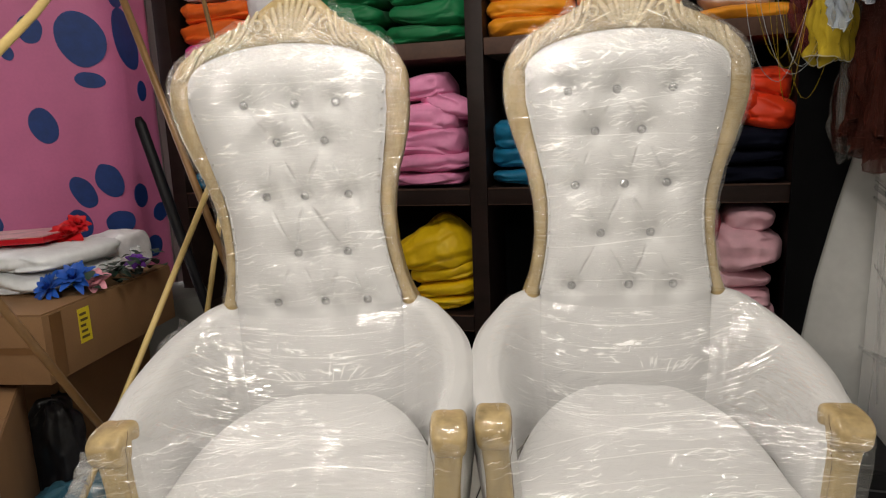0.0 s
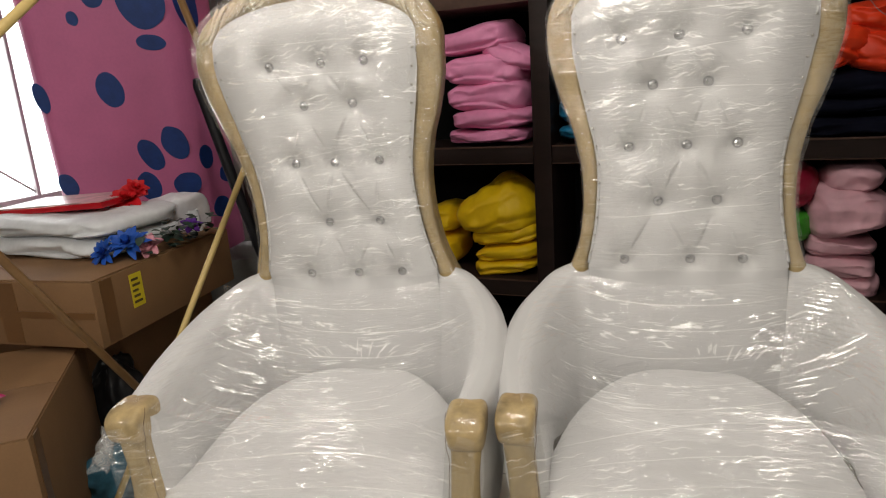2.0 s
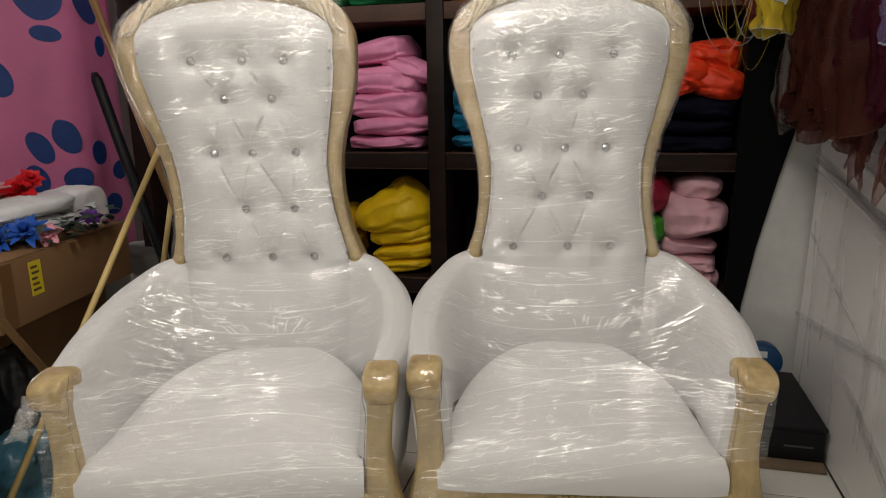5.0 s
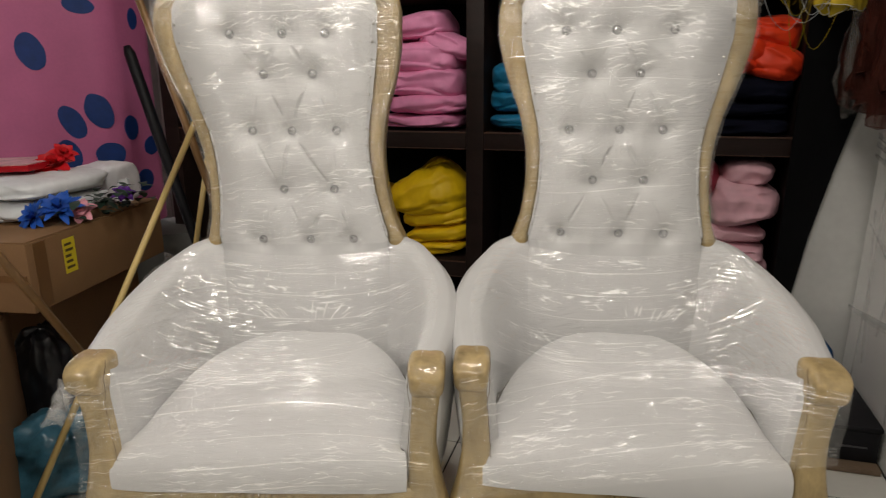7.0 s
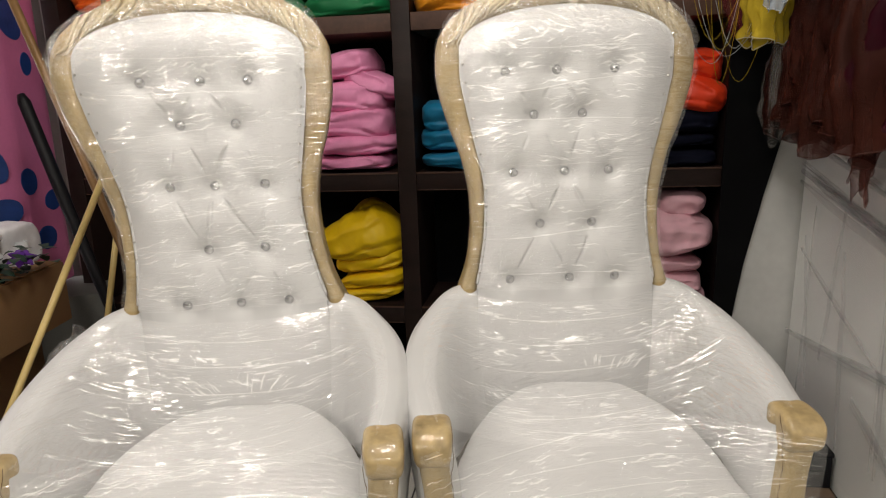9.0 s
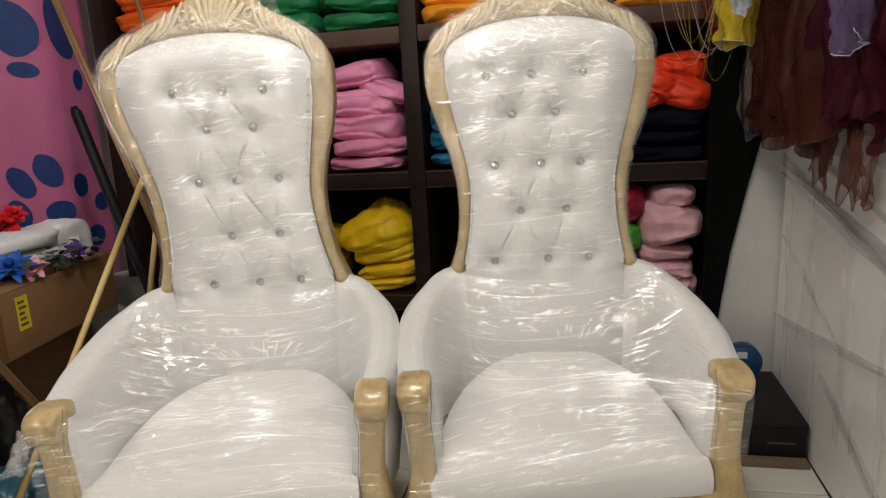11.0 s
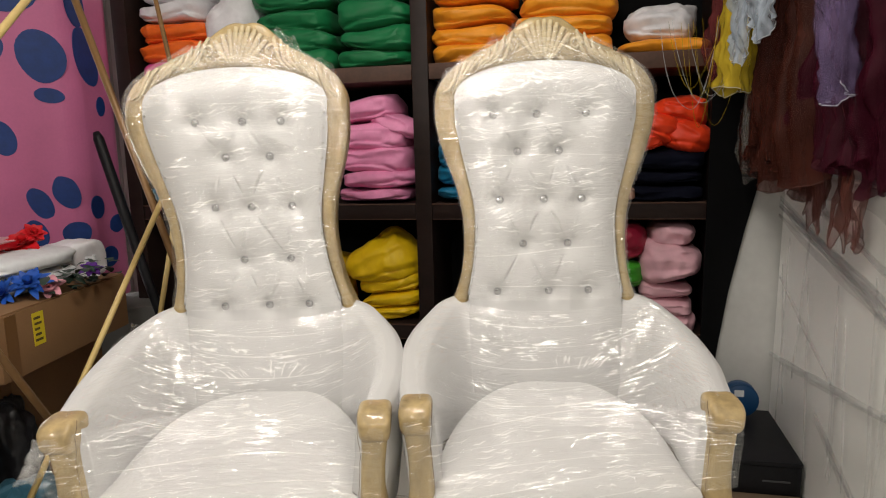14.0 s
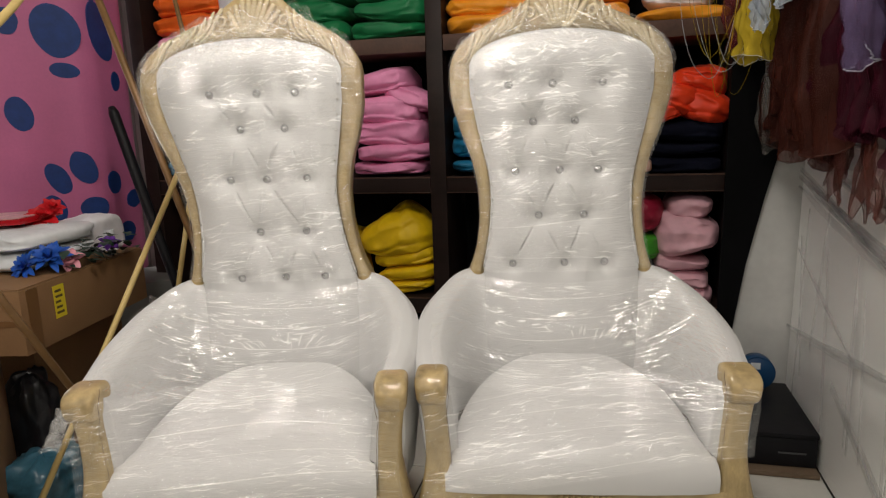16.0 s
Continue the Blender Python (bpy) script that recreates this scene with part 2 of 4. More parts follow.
DY0, DY1, DZ = 2.1, 4.1, 2.25
bmw = box(X0 - 0.2, X0, Y0, DY0, 0, ZC)
for a, b, c, d in ((DY1, Y1, 0, ZC), (DY0, DY1, DZ, ZC)):
    m2 = box(X0 - 0.2, X0, a, b, c, d)
    tmp = bpy.data.meshes.new("tmp")
    m2.to_mesh(tmp)
    m2.free()
    bmw.from_mesh(tmp)
tagged(part("wall_west", bmw, WALLM), "grey wall with a bright doorway", "wall", kind="structure")

DAY = bpy.data.materials.new("daylight")
DAY.use_nodes = True
DAY.node_tree.nodes["Principled BSDF"].inputs["Emission Color"].default_value = (1, 1, 1, 1)
DAY.node_tree.nodes["Principled BSDF"].inputs["Emission Strength"].default_value = 7.0
tagged(part("backdrop", mesh_of("backdrop", [(X0 - 0.9, 1.0, -0.2), (X0 - 0.9, 6.5, -0.2), (X0 - 0.9, 6.5, 3.2), (X0 - 0.9, 1.0, 3.2)], [(0, 1, 2, 3)], DAY), DAY), "bright overexposed daylight outside the doorway", "backdrop", kind="structure")
FRAMEM = material("grey_door_frame", (0.5, 0.5, 0.5), 0.4, var=0.05)
door = thing("door_1", pose(X0 - 0.1, 0, 0), "grey metal framed glass door with daylight behind", "door", kind="structure")
for y in (DY0 + 0.03, 3.0, 3.5, DY1 - 0.03):
    part("door_bar", box(-0.02, 0.02, y - 0.012, y + 0.012, 0, DZ, 0.004), FRAMEM, door)
part("door_brace", mesh_of("door_brace", *tube([(0.0, 2.70, 1.16), (0.0, 2.99, 0.92)], 0.008, 8), FRAMEM), FRAMEM, door)
part("door_rail", box(-0.018, 0.018, DY0 + 0.05, DY1 - 0.05, 0.86, 0.90, 0.004), FRAMEM, door)

# ---- the two throne chairs ----
OUT_Z = [0.86, 0.90, 0.95, 1.01, 1.08, 1.17, 1.27, 1.34, 1.44, 1.51, 1.57, 1.62, 1.66]
OUT_X = [0.312, 0.296, 0.280, 0.270, 0.265, 0.270, 0.292, 0.318, 0.346, 0.352, 0.344, 0.312, 0.262]
PAD_Z = [0.50, 0.89, 0.955, 1.04, 1.15, 1.24, 1.33, 1.44, 1.545, 1.60]
PAD_X = [0.252, 0.252, 0.240, 0.227, 0.222, 0.231, 0.248, 0.268, 0.282, 0.284]
YB = 0.545


def outline(h):
    """Outer edge of the back, h from 0 (foot) over the crest (0.5) to 1: x and z."""
    side = -1 if h < 0.5 else 1
    q = 1 - abs(2 * h - 1)
    if q < 0.68:
        z = 0.86 + (1.66 - 0.86) * (q / 0.68)
        return side * smooth_interp(z, OUT_Z, OUT_X), z
    r = (q - 0.68) / 0.32
    x = 0.262 * (1 - r)
    z = 1.66 + 0.125 * (0.5 - 0.5 * math.cos(math.pi * r ** 0.85)) + 0.008 * math.sin(r * math.pi * 3)
    return side * x, z


def inline(h):
    """Inner edge of the wooden frame, beside the pad."""
    side = -1 if h < 0.5 else 1
    q = 1 - abs(2 * h - 1)
    if q < 0.68:
        z = 0.86 + (1.545 - 0.86) * (q / 0.68)
        return side * smooth_interp(z, PAD_Z, PAD_X), z
    r = (q - 0.68) / 0.32
    return side * 0.282 * math.cos(r * math.pi / 2), 1.545 + 0.10 * math.sin(r * math.pi / 2)


def pad_top(x):
    return 1.545 + 0.10 * math.sqrt(max(0, 1 - (x / 0.285) ** 2))


def crest_top(x):
    """Upper edge of the carved crest."""
    x = abs(x)
    if x < 0.262:
        r = 1 - x / 0.262
        return 1.66 + 0.125 * (0.5 - 0.5 * math.cos(math.pi * r ** 0.85))
    return interp(x, [0.262, 0.312, 0.344, 0.352], [1.66, 1.62, 1.57, 1.51])


def buttons(rows):
    return [(x, z) for z, *xs in rows for x in xs]


def pad_depth(x, z, half, spots):
    """How far the tufted pad stands in front of the frame."""
    e = min(1, max(0, (half - abs(x)) / 0.09))
    t = min(1, max(0, (pad_top(x) - z) / 0.09))
    d = 0.014 + 0.026 * (1 - (1 - e) ** 2) * (1 - (1 - t) ** 2)
    if z < 0.86:
        d += 0.012 * min(1, (0.86 - z) / 0.2)
    dimple = 0
    for bx, bz in spots:
        r2 = ((x - bx) ** 2 + (z - bz) ** 2)
        dimple = max(dimple, 0.022 * math.exp(-r2 / 0.0006) + 0.018 * math.exp(-r2 / 0.003))
    crease = 0
    for ax, az in spots:
        up, down = az > 1.45, az < 0.95
        if up or down:
            bx, bz = (ax, az + 0.075) if up else (ax - 0.035, az - 0.085)
            ll = (bx - ax) ** 2 + (bz - az) ** 2
            t2 = ((x - ax) * (bx - ax) + (z - az) * (bz - az)) / ll
            if 0 < t2 < 1:
                dd = abs((x - ax) * (bz - az) - (z - az) * (bx - ax)) / math.sqrt(ll)
                crease = max(crease, 0.009 * math.exp(-(dd / 0.0045) ** 2) * (1 - t2))
    for k, (ax, az) in enumerate(spots):
        for bx, bz in spots[k + 1:]:
            pull = 0.55 + 0.75 * abs(math.sin(ax * 91 + az * 47 + bx * 63))
            if 0.08 < az - bz < 0.25 and abs(ax - bx) < 0.12:
                ll = (bx - ax) ** 2 + (bz - az) ** 2
                t2 = ((x - ax) * (bx - ax) + (z - az) * (bz - az)) / ll
                if 0 < t2 < 1:
                    dd = abs((x - ax) * (bz - az) - (z - az) * (bx - ax)) / math.sqrt(ll)
                    dd += 0.006 * noise.noise((t2 * 3 + ax * 40, az * 30, 7.0))
                    crease = max(crease, pull * (0.016 * math.exp(-(dd / 0.0045) ** 2) * (1 - 0.5 * math.sin(math.pi * t2)) + 0.0016 * math.exp(-(dd / 0.018) ** 2)))
    return d - max(dimple, crease) * min(1, 2 * e) * min(1, 2 * t) + 0.0022 * noise.noise((x * 14, z * 14, 3.1))


ARM = [(0.0, 0.388, -0.005, 0.742), (0.10, 0.405, 0.09, 0.752), (0.25, 0.420, 0.22, 0.775), (0.42, 0.412, 0.37, 0.812), (0.58, 0.375, 0.48, 0.850),
       (0.74, 0.315, 0.555, 0.885), (0.88, 0.20, 0.59, 0.90), (1.0, 0.0, 0.60, 0.90)]


def arm_line(s):
    """Middle line of the barrel arm: s from 0 at a front cap to 1 behind the middle of the back."""
    k = [a[0] for a in ARM]
    return [smooth_interp(s, k, [a[i] for a in ARM]) for i in (1, 2, 3)]


def seat_point(u, v, shift=0.0, square=2.8):
    """u across, v from under the front roll (0) to the rear edge (1); the rear sits aside by shift."""
    x = 2 * u - 1
    if v < 0.22:
        r = v / 0.22
        z = 0.420 + (0.512 - 0.420) * math.sin(r * math.pi / 2)
        y = -0.052 + 0.05 * (1 - math.cos(r * math.pi / 2)) + 0.012 * abs(x) ** 6 - 0.006 * math.sin(r * math.pi)
        w = 0.352 - 0.006 * r + 0.004 * math.sin(r * math.pi)
        z += 0.024 * (1 - x * x) * r - 0.012 * abs(x) ** 6 * r
        return x * w - 0.010, y, z + 0.003 * noise.noise((x * 3, v * 6, 1.0))
    r = (v - 0.22) / 0.78
    w = 0.345 * math.sqrt(max(0.0004, 1 - r**square))
    y = 0.0 + 0.515 * r
    dome = (1 - abs(x) ** 5) ** 0.5
    z = 0.462 + 0.01 * r + (0.074 + 0.078 * math.sin(min(1, r * 1.15) * math.pi * 0.5)) * dome
    z += 0.038 * max(0, 1 - 5 * r) * (1 - dome)
    if r > 0.86:
        z -= 0.09 * ((r - 0.86) / 0.14) ** 2.5
    return x * w - 0.010 + shift * r, y, z + 0.003 * noise.noise((x * 3, r * 4, 2.0))


def throne_chair(m, lean, rows, label, seed, shift, square):
    chair = thing("throne_chair", m, label, "chair", "wrapped throne chairs")
    spots = buttons(rows)
    skew = lambda x, z: x + lean * interp(z, [0.85, 1.50, 1.60, 1.78], [0, 1.0, 0.85, 0.15])

    # wooden frame of the back
    prof = [(0.0, 0.085), (0.0, 0.015), (0.06, 0.004), (0.25, -0.003), (0.5, -0.006), (0.75, -0.003), (0.94, 0.004), (1.0, 0.012), (1.0, 0.085)]

    def ring(u, v):
        ox, oz = outline(u)
        ix, iz = inline(u)
        w, d = prof[min(8, int(round(v * 8)))]
        x, z = ox + (ix - ox) * w, oz + (iz - oz) * w
        return skew(x, z), YB + d, z

    frame_part = part("back_frame", mesh_of("back_frame", *grid(160, 9, ring), WOOD), WOOD, chair, "pale unfinished wooden back frame")

    # carved shell and leaf scrolls of the crest
    pieces = []

    def carve(line, radii):
        """A carved rib along x and a share of the crest's height."""
        pts = []
        for i, (x, f) in enumerate(line):
            x = max(-0.322, min(0.322, x))
            lo, hi = pad_top(x) + 0.006, crest_top(x) - 0.006
            z = lo + (hi - lo) * f
            pts.append((skew(x, z), YB - 0.003 - 0.007 * math.sin(math.pi * (0.15 + 0.7 * i / (len(line) - 1))), z))
        pieces.append(tube(pts, radii, 8, 0.8))

    for k in range(9):
        a = (k - 4) / 4
        line = [(a * (0.022 + 0.058 * t ** 0.8), 0.06 + (0.93 - 0.22 * a * a) * t) for t in np.linspace(0, 1, 8)]
        carve(line, [0.0025 + 0.0068 * math.sin(0.25 + 2.3 * i / 7) for i in range(8)])
    for side in (-1, 1):
        for j in range(8):
            x0, ln = 0.098 + 0.0245 * j, 0.058 + 0.010 * math.sin(j * 2.1 + seed)
            line = [(side * (x0 + ln * (t - 0.25 * math.sin(math.pi * t))), 0.94 - 0.82 * t ** 1.25 + 0.10 * math.sin(2 * math.pi * t + j)) for t in np.linspace(0, 1, 9)]
            carve(line, [0.002, 0.004, 0.0058, 0.0066, 0.0064, 0.0056, 0.0045, 0.0035, 0.002])
        for j in range(4):
            x0 = 0.135 + 0.045 * j
            carve([(side * (x0 + 0.035 * t), 0.35 + 0.30 * math.sin(math.pi * t) - 0.2 * t) for t in np.linspace(0, 1, 7)], [0.003, 0.005, 0.006, 0.006, 0.005, 0.004, 0.002])
        pts = [(side * (0.098 + 0.022 * math.cos(t) * (1 - t / 9)), YB - 0.010, 1.700 + 0.022 * math.sin(t) * (1 - t / 9)) for t in np.linspace(0, 7, 24)]
        pieces.append(tube([(skew(x, z), y, z) for x, y, z in pts], 0.0045, 6))
    for p in pieces:
        part("carved_leaf", mesh_of("carved_leaf", *p, CARVED), CARVED, frame_part)

    # tufted pad
    def pad(u, v):
        z = 0.50 + v * (1.645 - 0.50)
        half = smooth_interp(min(z, 1.58), PAD_Z, PAD_X) * (1.015 if z > 0.9 else 1.0)
        x = (2 * u - 1) * half
        top = pad_top(x) + 0.008
        z = 0.50 + v * (top - 0.50)
        return skew(x, z), YB + 0.004 - pad_depth(x, z, half, spots), z

    part("back_cushion", mesh_of("back_cushion", *grid(160, 280, pad), WHITE), WHITE, chair, "tufted white upholstered back pad")

    part("back_panel", mesh_of("back_panel", *grid(60, 30, lambda u, v: (lambda z: (skew((2 * u - 1) * (smooth_interp(z, OUT_Z, OUT_X) - 0.01), z), YB + 0.08, z))(0.86 + v * 0.80)), WHITE), WHITE, chair)

    # piping with nail heads
    bm = bmesh.new()
    bmesh.ops.create_icosphere(bm, subdivisions=1, radius=0.0042)
    nme = bpy.data.meshes.new("nail")
    bm.to_mesh(nme)
    bm.free()
    nme.materials.append(NAIL)
    for side in (0, 1):
        pts = []
        for i in range(40):
            h = 0.02 + 0.31 * i / 39
            x, z = inline(h if side == 0 else 1 - h)
            pts.append((skew(x * 1.005, z), YB - 0.010, z))
        pip = part("piping", mesh_of("piping", *tube(pts, 0.0045, 6), WHITE), WHITE, chair, "white piping along the pad")
        for i in range(2, 39, 3):
            o = new("nail", nme)
            o.parent = pip
            o.location = (pts[i][0], pts[i][1] - 0.005, pts[i][2])

    # crystal buttons
    bm = bmesh.new()
    bmesh.ops.create_icosphere(bm, subdivisions=2, radius=0.0138)
    for v in bm.verts:
        v.co.y *= 0.6
    bme = bpy.data.meshes.new("button")
    bm.to_mesh(bme)
    bm.free()
    bme.materials.append(CRYSTAL)
    for bx, bz in spots:
        half = smooth_interp(bz, PAD_Z, PAD_X)
        b = new("button", bme)
        b.parent = chair
        b.location = (skew(bx, bz), YB - pad_depth(bx, bz, half, spots) - 0.002, bz)

    # barrel arms round the seat
    sec = [(-0.052, 0.0), (-0.050, 0.5), (-0.046, 0.86), (-0.036, 0.955), (-0.018, 0.993), (0.0, 1.0), (0.018, 0.993), (0.036, 0.95), (0.044, 0.85), (0.036, 0.5), (0.012, 0.0)]

    def arm(u, v):
        s = 1 - abs(2 * u - 1)
        side = -1 if u < 0.5 else 1
        x, y, z = arm_line(s)
        x2, y2, _ = arm_line(min(1, s + 0.01))
        x1, y1, _ = arm_line(max(0, s - 0.01))
        dx, dy = x2 - x1, y2 - y1
        ln = math.hypot(dx, dy) or 1
        nx, ny = dy / ln, -dx / ln
        k = v * (len(sec) - 1)
        i = min(len(sec) - 2, int(k))
        off = sec[i][0] + (sec[i + 1][0] - sec[i][0]) * (k - i)
        hh = sec[i][1] + (sec[i + 1][1] - sec[i][1]) * (k - i)
        if off < 0:
            off -= 0.035 * (1 - hh)
        wide = 0.86 + 0.25 * math.sin(math.pi * min(1, s * 1.2))
        bulge = 0.003 * noise.noise((x * 7, y * 7, hh * 3 + seed))
        return side * (x + nx * off * wide + bulge), y + ny * off * wide, 0.40 + (z - 0.40) * hh

    av, af = grid(120, 31, arm)
    af += [tuple(j * 120 for j in range(31)), tuple(j * 120 + 119 for j in range(30, -1, -1))]
    part("armrest", mesh_of("armrest", av, af, WHITE), WHITE, chair, "white padded barrel armrest shell")

    # seat
    part("seat", mesh_of("seat", *grid(60, 60, lambda u, v: seat_point(u, v, shift, square)), WHITE), WHITE, chair, "domed white seat cushion")
    pts = []
    for i in range(70):
        a = i / 69
        v = 0.25 + 0.75 * math.sin(a * math.pi)
        x, y, z = seat_point(0.002 if a < 0.5 else 0.998, min(v, 0.999), shift, square)
        pts.append((x, y, z + 0.004))
    # dark cord laid round the seat as the shadow of its gap
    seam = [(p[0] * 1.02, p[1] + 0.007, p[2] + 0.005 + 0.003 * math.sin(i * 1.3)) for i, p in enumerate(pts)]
    part("seat_gap_shade", mesh_of("seat_gap_shade", *tube(seam, [0.0055 + 0.0022 * math.sin(i * 0.9 + seed) for i in range(70)], 6), GAPSHADE), GAPSHADE, chair, "dark cord standing in for the shadow in the gap round the seat")
    part("seat_piping", mesh_of("seat_piping", *tube(pts, 0.005, 6), WHITE), WHITE, chair)

    # seat rail with a carved shell
    def rail(u, v):
        x = (2 * u - 1) * 0.365
        a = abs(x)
        low = interp(a, [0, 0.10, 0.14, 0.23, 0.32, 0.365], [0.335, 0.340, 0.352, 0.366, 0.358, 0.32])
        k = int(round(v * 5))
        y, z = [(0.05, 0.425), (-0.034, 0.425), (-0.040, 0.419), (-0.040, low + 0.006), (-0.034, low), (0.05, low)][k]
        return x, y, z

    rail_part = part("seat_rail", mesh_of("seat_rail", *grid(70, 6, rail), WOOD), WOOD, chair, "shaped pale wooden front rail")
    pieces = []
    for k in range(-4, 5):
        x = k * 0.019
        ln = 0.112 - 0.010 * abs(k) ** 1.2
        pts = [(x * (0.75 + 0.45 * t) + 0.012 * np.sign(k) * math.sin(t * 3) * abs(k) / 4, -0.043 - 0.008 * math.sin(math.pi * t), 0.412 - ln * t) for t in np.linspace(0, 1, 8)]
        pieces.append(tube(pts, [0.007, 0.009, 0.010, 0.011, 0.012, 0.012, 0.011, 0.005], 8, 0.7))
    for p in pieces:
        part("carved_flute", mesh_of("carved_flute", *p, WOOD), WOOD, rail_part)

    # front legs run up to the scrolled arm caps
    LZ = [0.0, 0.03, 0.10, 0.18, 0.26, 0.33, 0.41, 0.50, 0.58, 0.64, 0.67]
    LX = [0.412, 0.410, 0.402, 0.402, 0.408, 0.405, 0.388, 0.381, 0.383, 0.388, 0.390]
    LW = [0.030, 0.026, 0.024, 0.030, 0.042, 0.047, 0.043, 0.034, 0.031, 0.032, 0.034]
    LY = [-0.045, -0.040, -0.020, -0.012, -0.020, -0.014, -0.005, 0.000, 0.0, 0.0, 0.0]
    for side in (-1, 1):
        def leg(u, v):
            z = 0.67 * v
            a = 2 * math.pi * u + math.pi / 8
            c, s2 = math.cos(a), math.sin(a)
            p = 1 / (abs(c) ** 6 + abs(s2) ** 6) ** (1 / 6)
            w = smooth_interp(z, LZ, LW)
            return side * smooth_interp(z, LZ, LX) + w * c * p, smooth_interp(z, LZ, LY) + min(w, 0.036) * s2 * p, z

        part("front_leg", mesh_of("front_leg", *grid(24, 40, leg, True), WOOD), WOOD, chair, "curved pale wooden front leg and arm post")

        def cap(u, v):
            a, e = 2 * math.pi * u, math.pi * (v - 0.5)
            f = lambda q, n: math.copysign(abs(q) ** n, q)
            x = 0.042 * f(math.cos(e), 0.36) * f(math.cos(a), 0.36)
            y = 0.060 * f(math.cos(e), 0.42) * f(math.sin(a), 0.42)
            z = 0.045 * f(math.sin(e), 0.5)
            if z < 0 and y < 0:
                y *= 1 - 0.35 * (z / 0.045) ** 2
            if z > 0 and y < 0:
                z -= 0.022 * (y / 0.06) ** 2 * (z / 0.045)
            return side * 0.392 + x * (1 + 0.08 * z / 0.045), y, 0.702 + z

        part("arm_cap", mesh_of("arm_cap", *grid(36, 20, cap, True), CAPM), CAPM, chair, "scrolled pale wooden arm cap")

        edge = []
        for i in range(24):
            z = 0.43 + 0.31 * i / 23
            inner = min(smooth_interp(min(z, 0.67), LZ, LX) - smooth_interp(min(z, 0.67), LZ, LW), 0.351 if z > 0.655 else 9)
            edge.append((side * (inner - 0.002 - 0.001 * math.sin(i * 2.1)), -0.030 + 0.02 * max(0, (z - 0.70) / 0.04), z))
        part("nail_seam", mesh_of("nail_seam", *tube(edge, [0.0007 + 0.0003 * math.sin(i * 3.7) for i in range(24)], 6), EDGE), EDGE, chair, "dark seam along the arm post")

        def rear(u, v):
            a = 2 * math.pi * u + math.pi / 4
            return side * (0.27 - 0.03 * v) + 0.022 * math.cos(a) * 1.3, 0.64 - 0.04 * v + 0.022 * math.sin(a) * 1.3, 0.45 * v

        part("rear_leg", mesh_of("rear_leg", *grid(8, 10, rear, True), WOOD), WOOD, chair, "tapered wooden rear leg")

    # clear stretch film, wound round the back and across the arms
    def surf_back(x, z):
        ph = smooth_interp(min(z, 1.58), PAD_Z, PAD_X)
        d = max(0.007, pad_depth(x, z, ph, ()) if abs(x) < ph and z < pad_top(x) else 0.007)
        return YB - d - 0.004 - 0.010 * (z > pad_top(x))

    def film_back(u, v):
        z = 0.885 + v * 0.835
        half = smooth_interp(min(z, 1.66), OUT_Z, OUT_X) if z < 1.62 else interp(z, [1.62, 1.66, 1.70, 1.74], [0.312, 0.262, 0.188, 0.125])
        q = (2 * u - 1) * 1.10
        x = max(-1, min(1, q)) * (half + 0.004 + 0.004 * noise.noise((z * 22, q, seed)))
        y = surf_back(x, z) + (abs(q) - 1) * 0.8 * (abs(q) > 1)
        w = 0.0018 * noise.noise((x * 5 + z * 2, z * 40, seed)) + 0.0016 * noise.noise((x * 22 - z * 9, z * 24, seed + 4)) + 0.004 * noise.noise((x * 30, z * 40, seed)) * (z > 1.60)
        return skew(x, z), y - abs(w) * (abs(q) <= 1), z

    part("back_film", mesh_of("back_film", *grid(120, 200, film_back), BACKFILM), BACKFILM, chair, "clear plastic stretch film wound round the back")

    # crumpled film gathered over the crest, with a loose ruffle on its shoulder
    def film_crest(u, v):
        x = (2 * u - 1) * 0.335
        lo, hi = pad_top(min(0.28, abs(x))) - 0.055, crest_top(x) + 0.005
        z = lo + (hi - 0.035 * (1 - abs(x) / 0.335) - lo) * v
        y = YB - 0.030 + 0.008 * (v > 0.5) - 0.012 * (1 - abs(2 * v - 1))
        w = 0.005 * noise.noise((x * 28, z * 34, seed)) + 0.003 * noise.noise((x * 70, z * 80, seed + 3))
        return skew(x, z), y + w, z + 0.4 * w

    part("crest_film", mesh_of("crest_film", *grid(150, 26, film_crest), CRESTFILM), CRESTFILM, chair, "crumpled clear film gathered over the carved crest")

    def ruffle(u, v):
        x = (0.10 + 0.22 * u) if seed < 3 else (-0.33 + 0.26 * u)
        z = crest_top(x) - 0.012 + v * (0.020 + 0.026 * max(0.0, noise.noise((u * 7, seed, 0.5)) + 0.25))
        return skew(x, z), YB - 0.012 + 0.02 * noise.noise((u * 16, v * 2, seed)) + 0.012 * v, z

    part("film_ruffle", mesh_of("film_ruffle", *grid(60, 7, ruffle), CRESTFILM), CRESTFILM, chair, "loose ruffled film edge")

    def film_front(u, v):
        q = 2 * u - 1
        low = (0.405 + 0.07 * (q + 1)) if seed > 2 else 0.412
        z = low + (0.715 - low) * v
        half = smooth_interp(min(z, 0.66), LZ, LX) + 0.8 * smooth_interp(min(z, 0.66), LZ, LW)
        y = -0.080 + 0.17 * (1 - q * q) ** 1.2 * v ** 1.7
        w = 0.0014 * noise.noise((q * 3 + z * 5, z * 40, seed)) + 0.002 * noise.noise((q * 6, z * 17, seed + 7))
        return q * half, y - w, z

    part("front_film", mesh_of("front_film", *grid(110, 80, film_front), FILM), FILM, chair, "clear plastic stretch film stretched across the front")

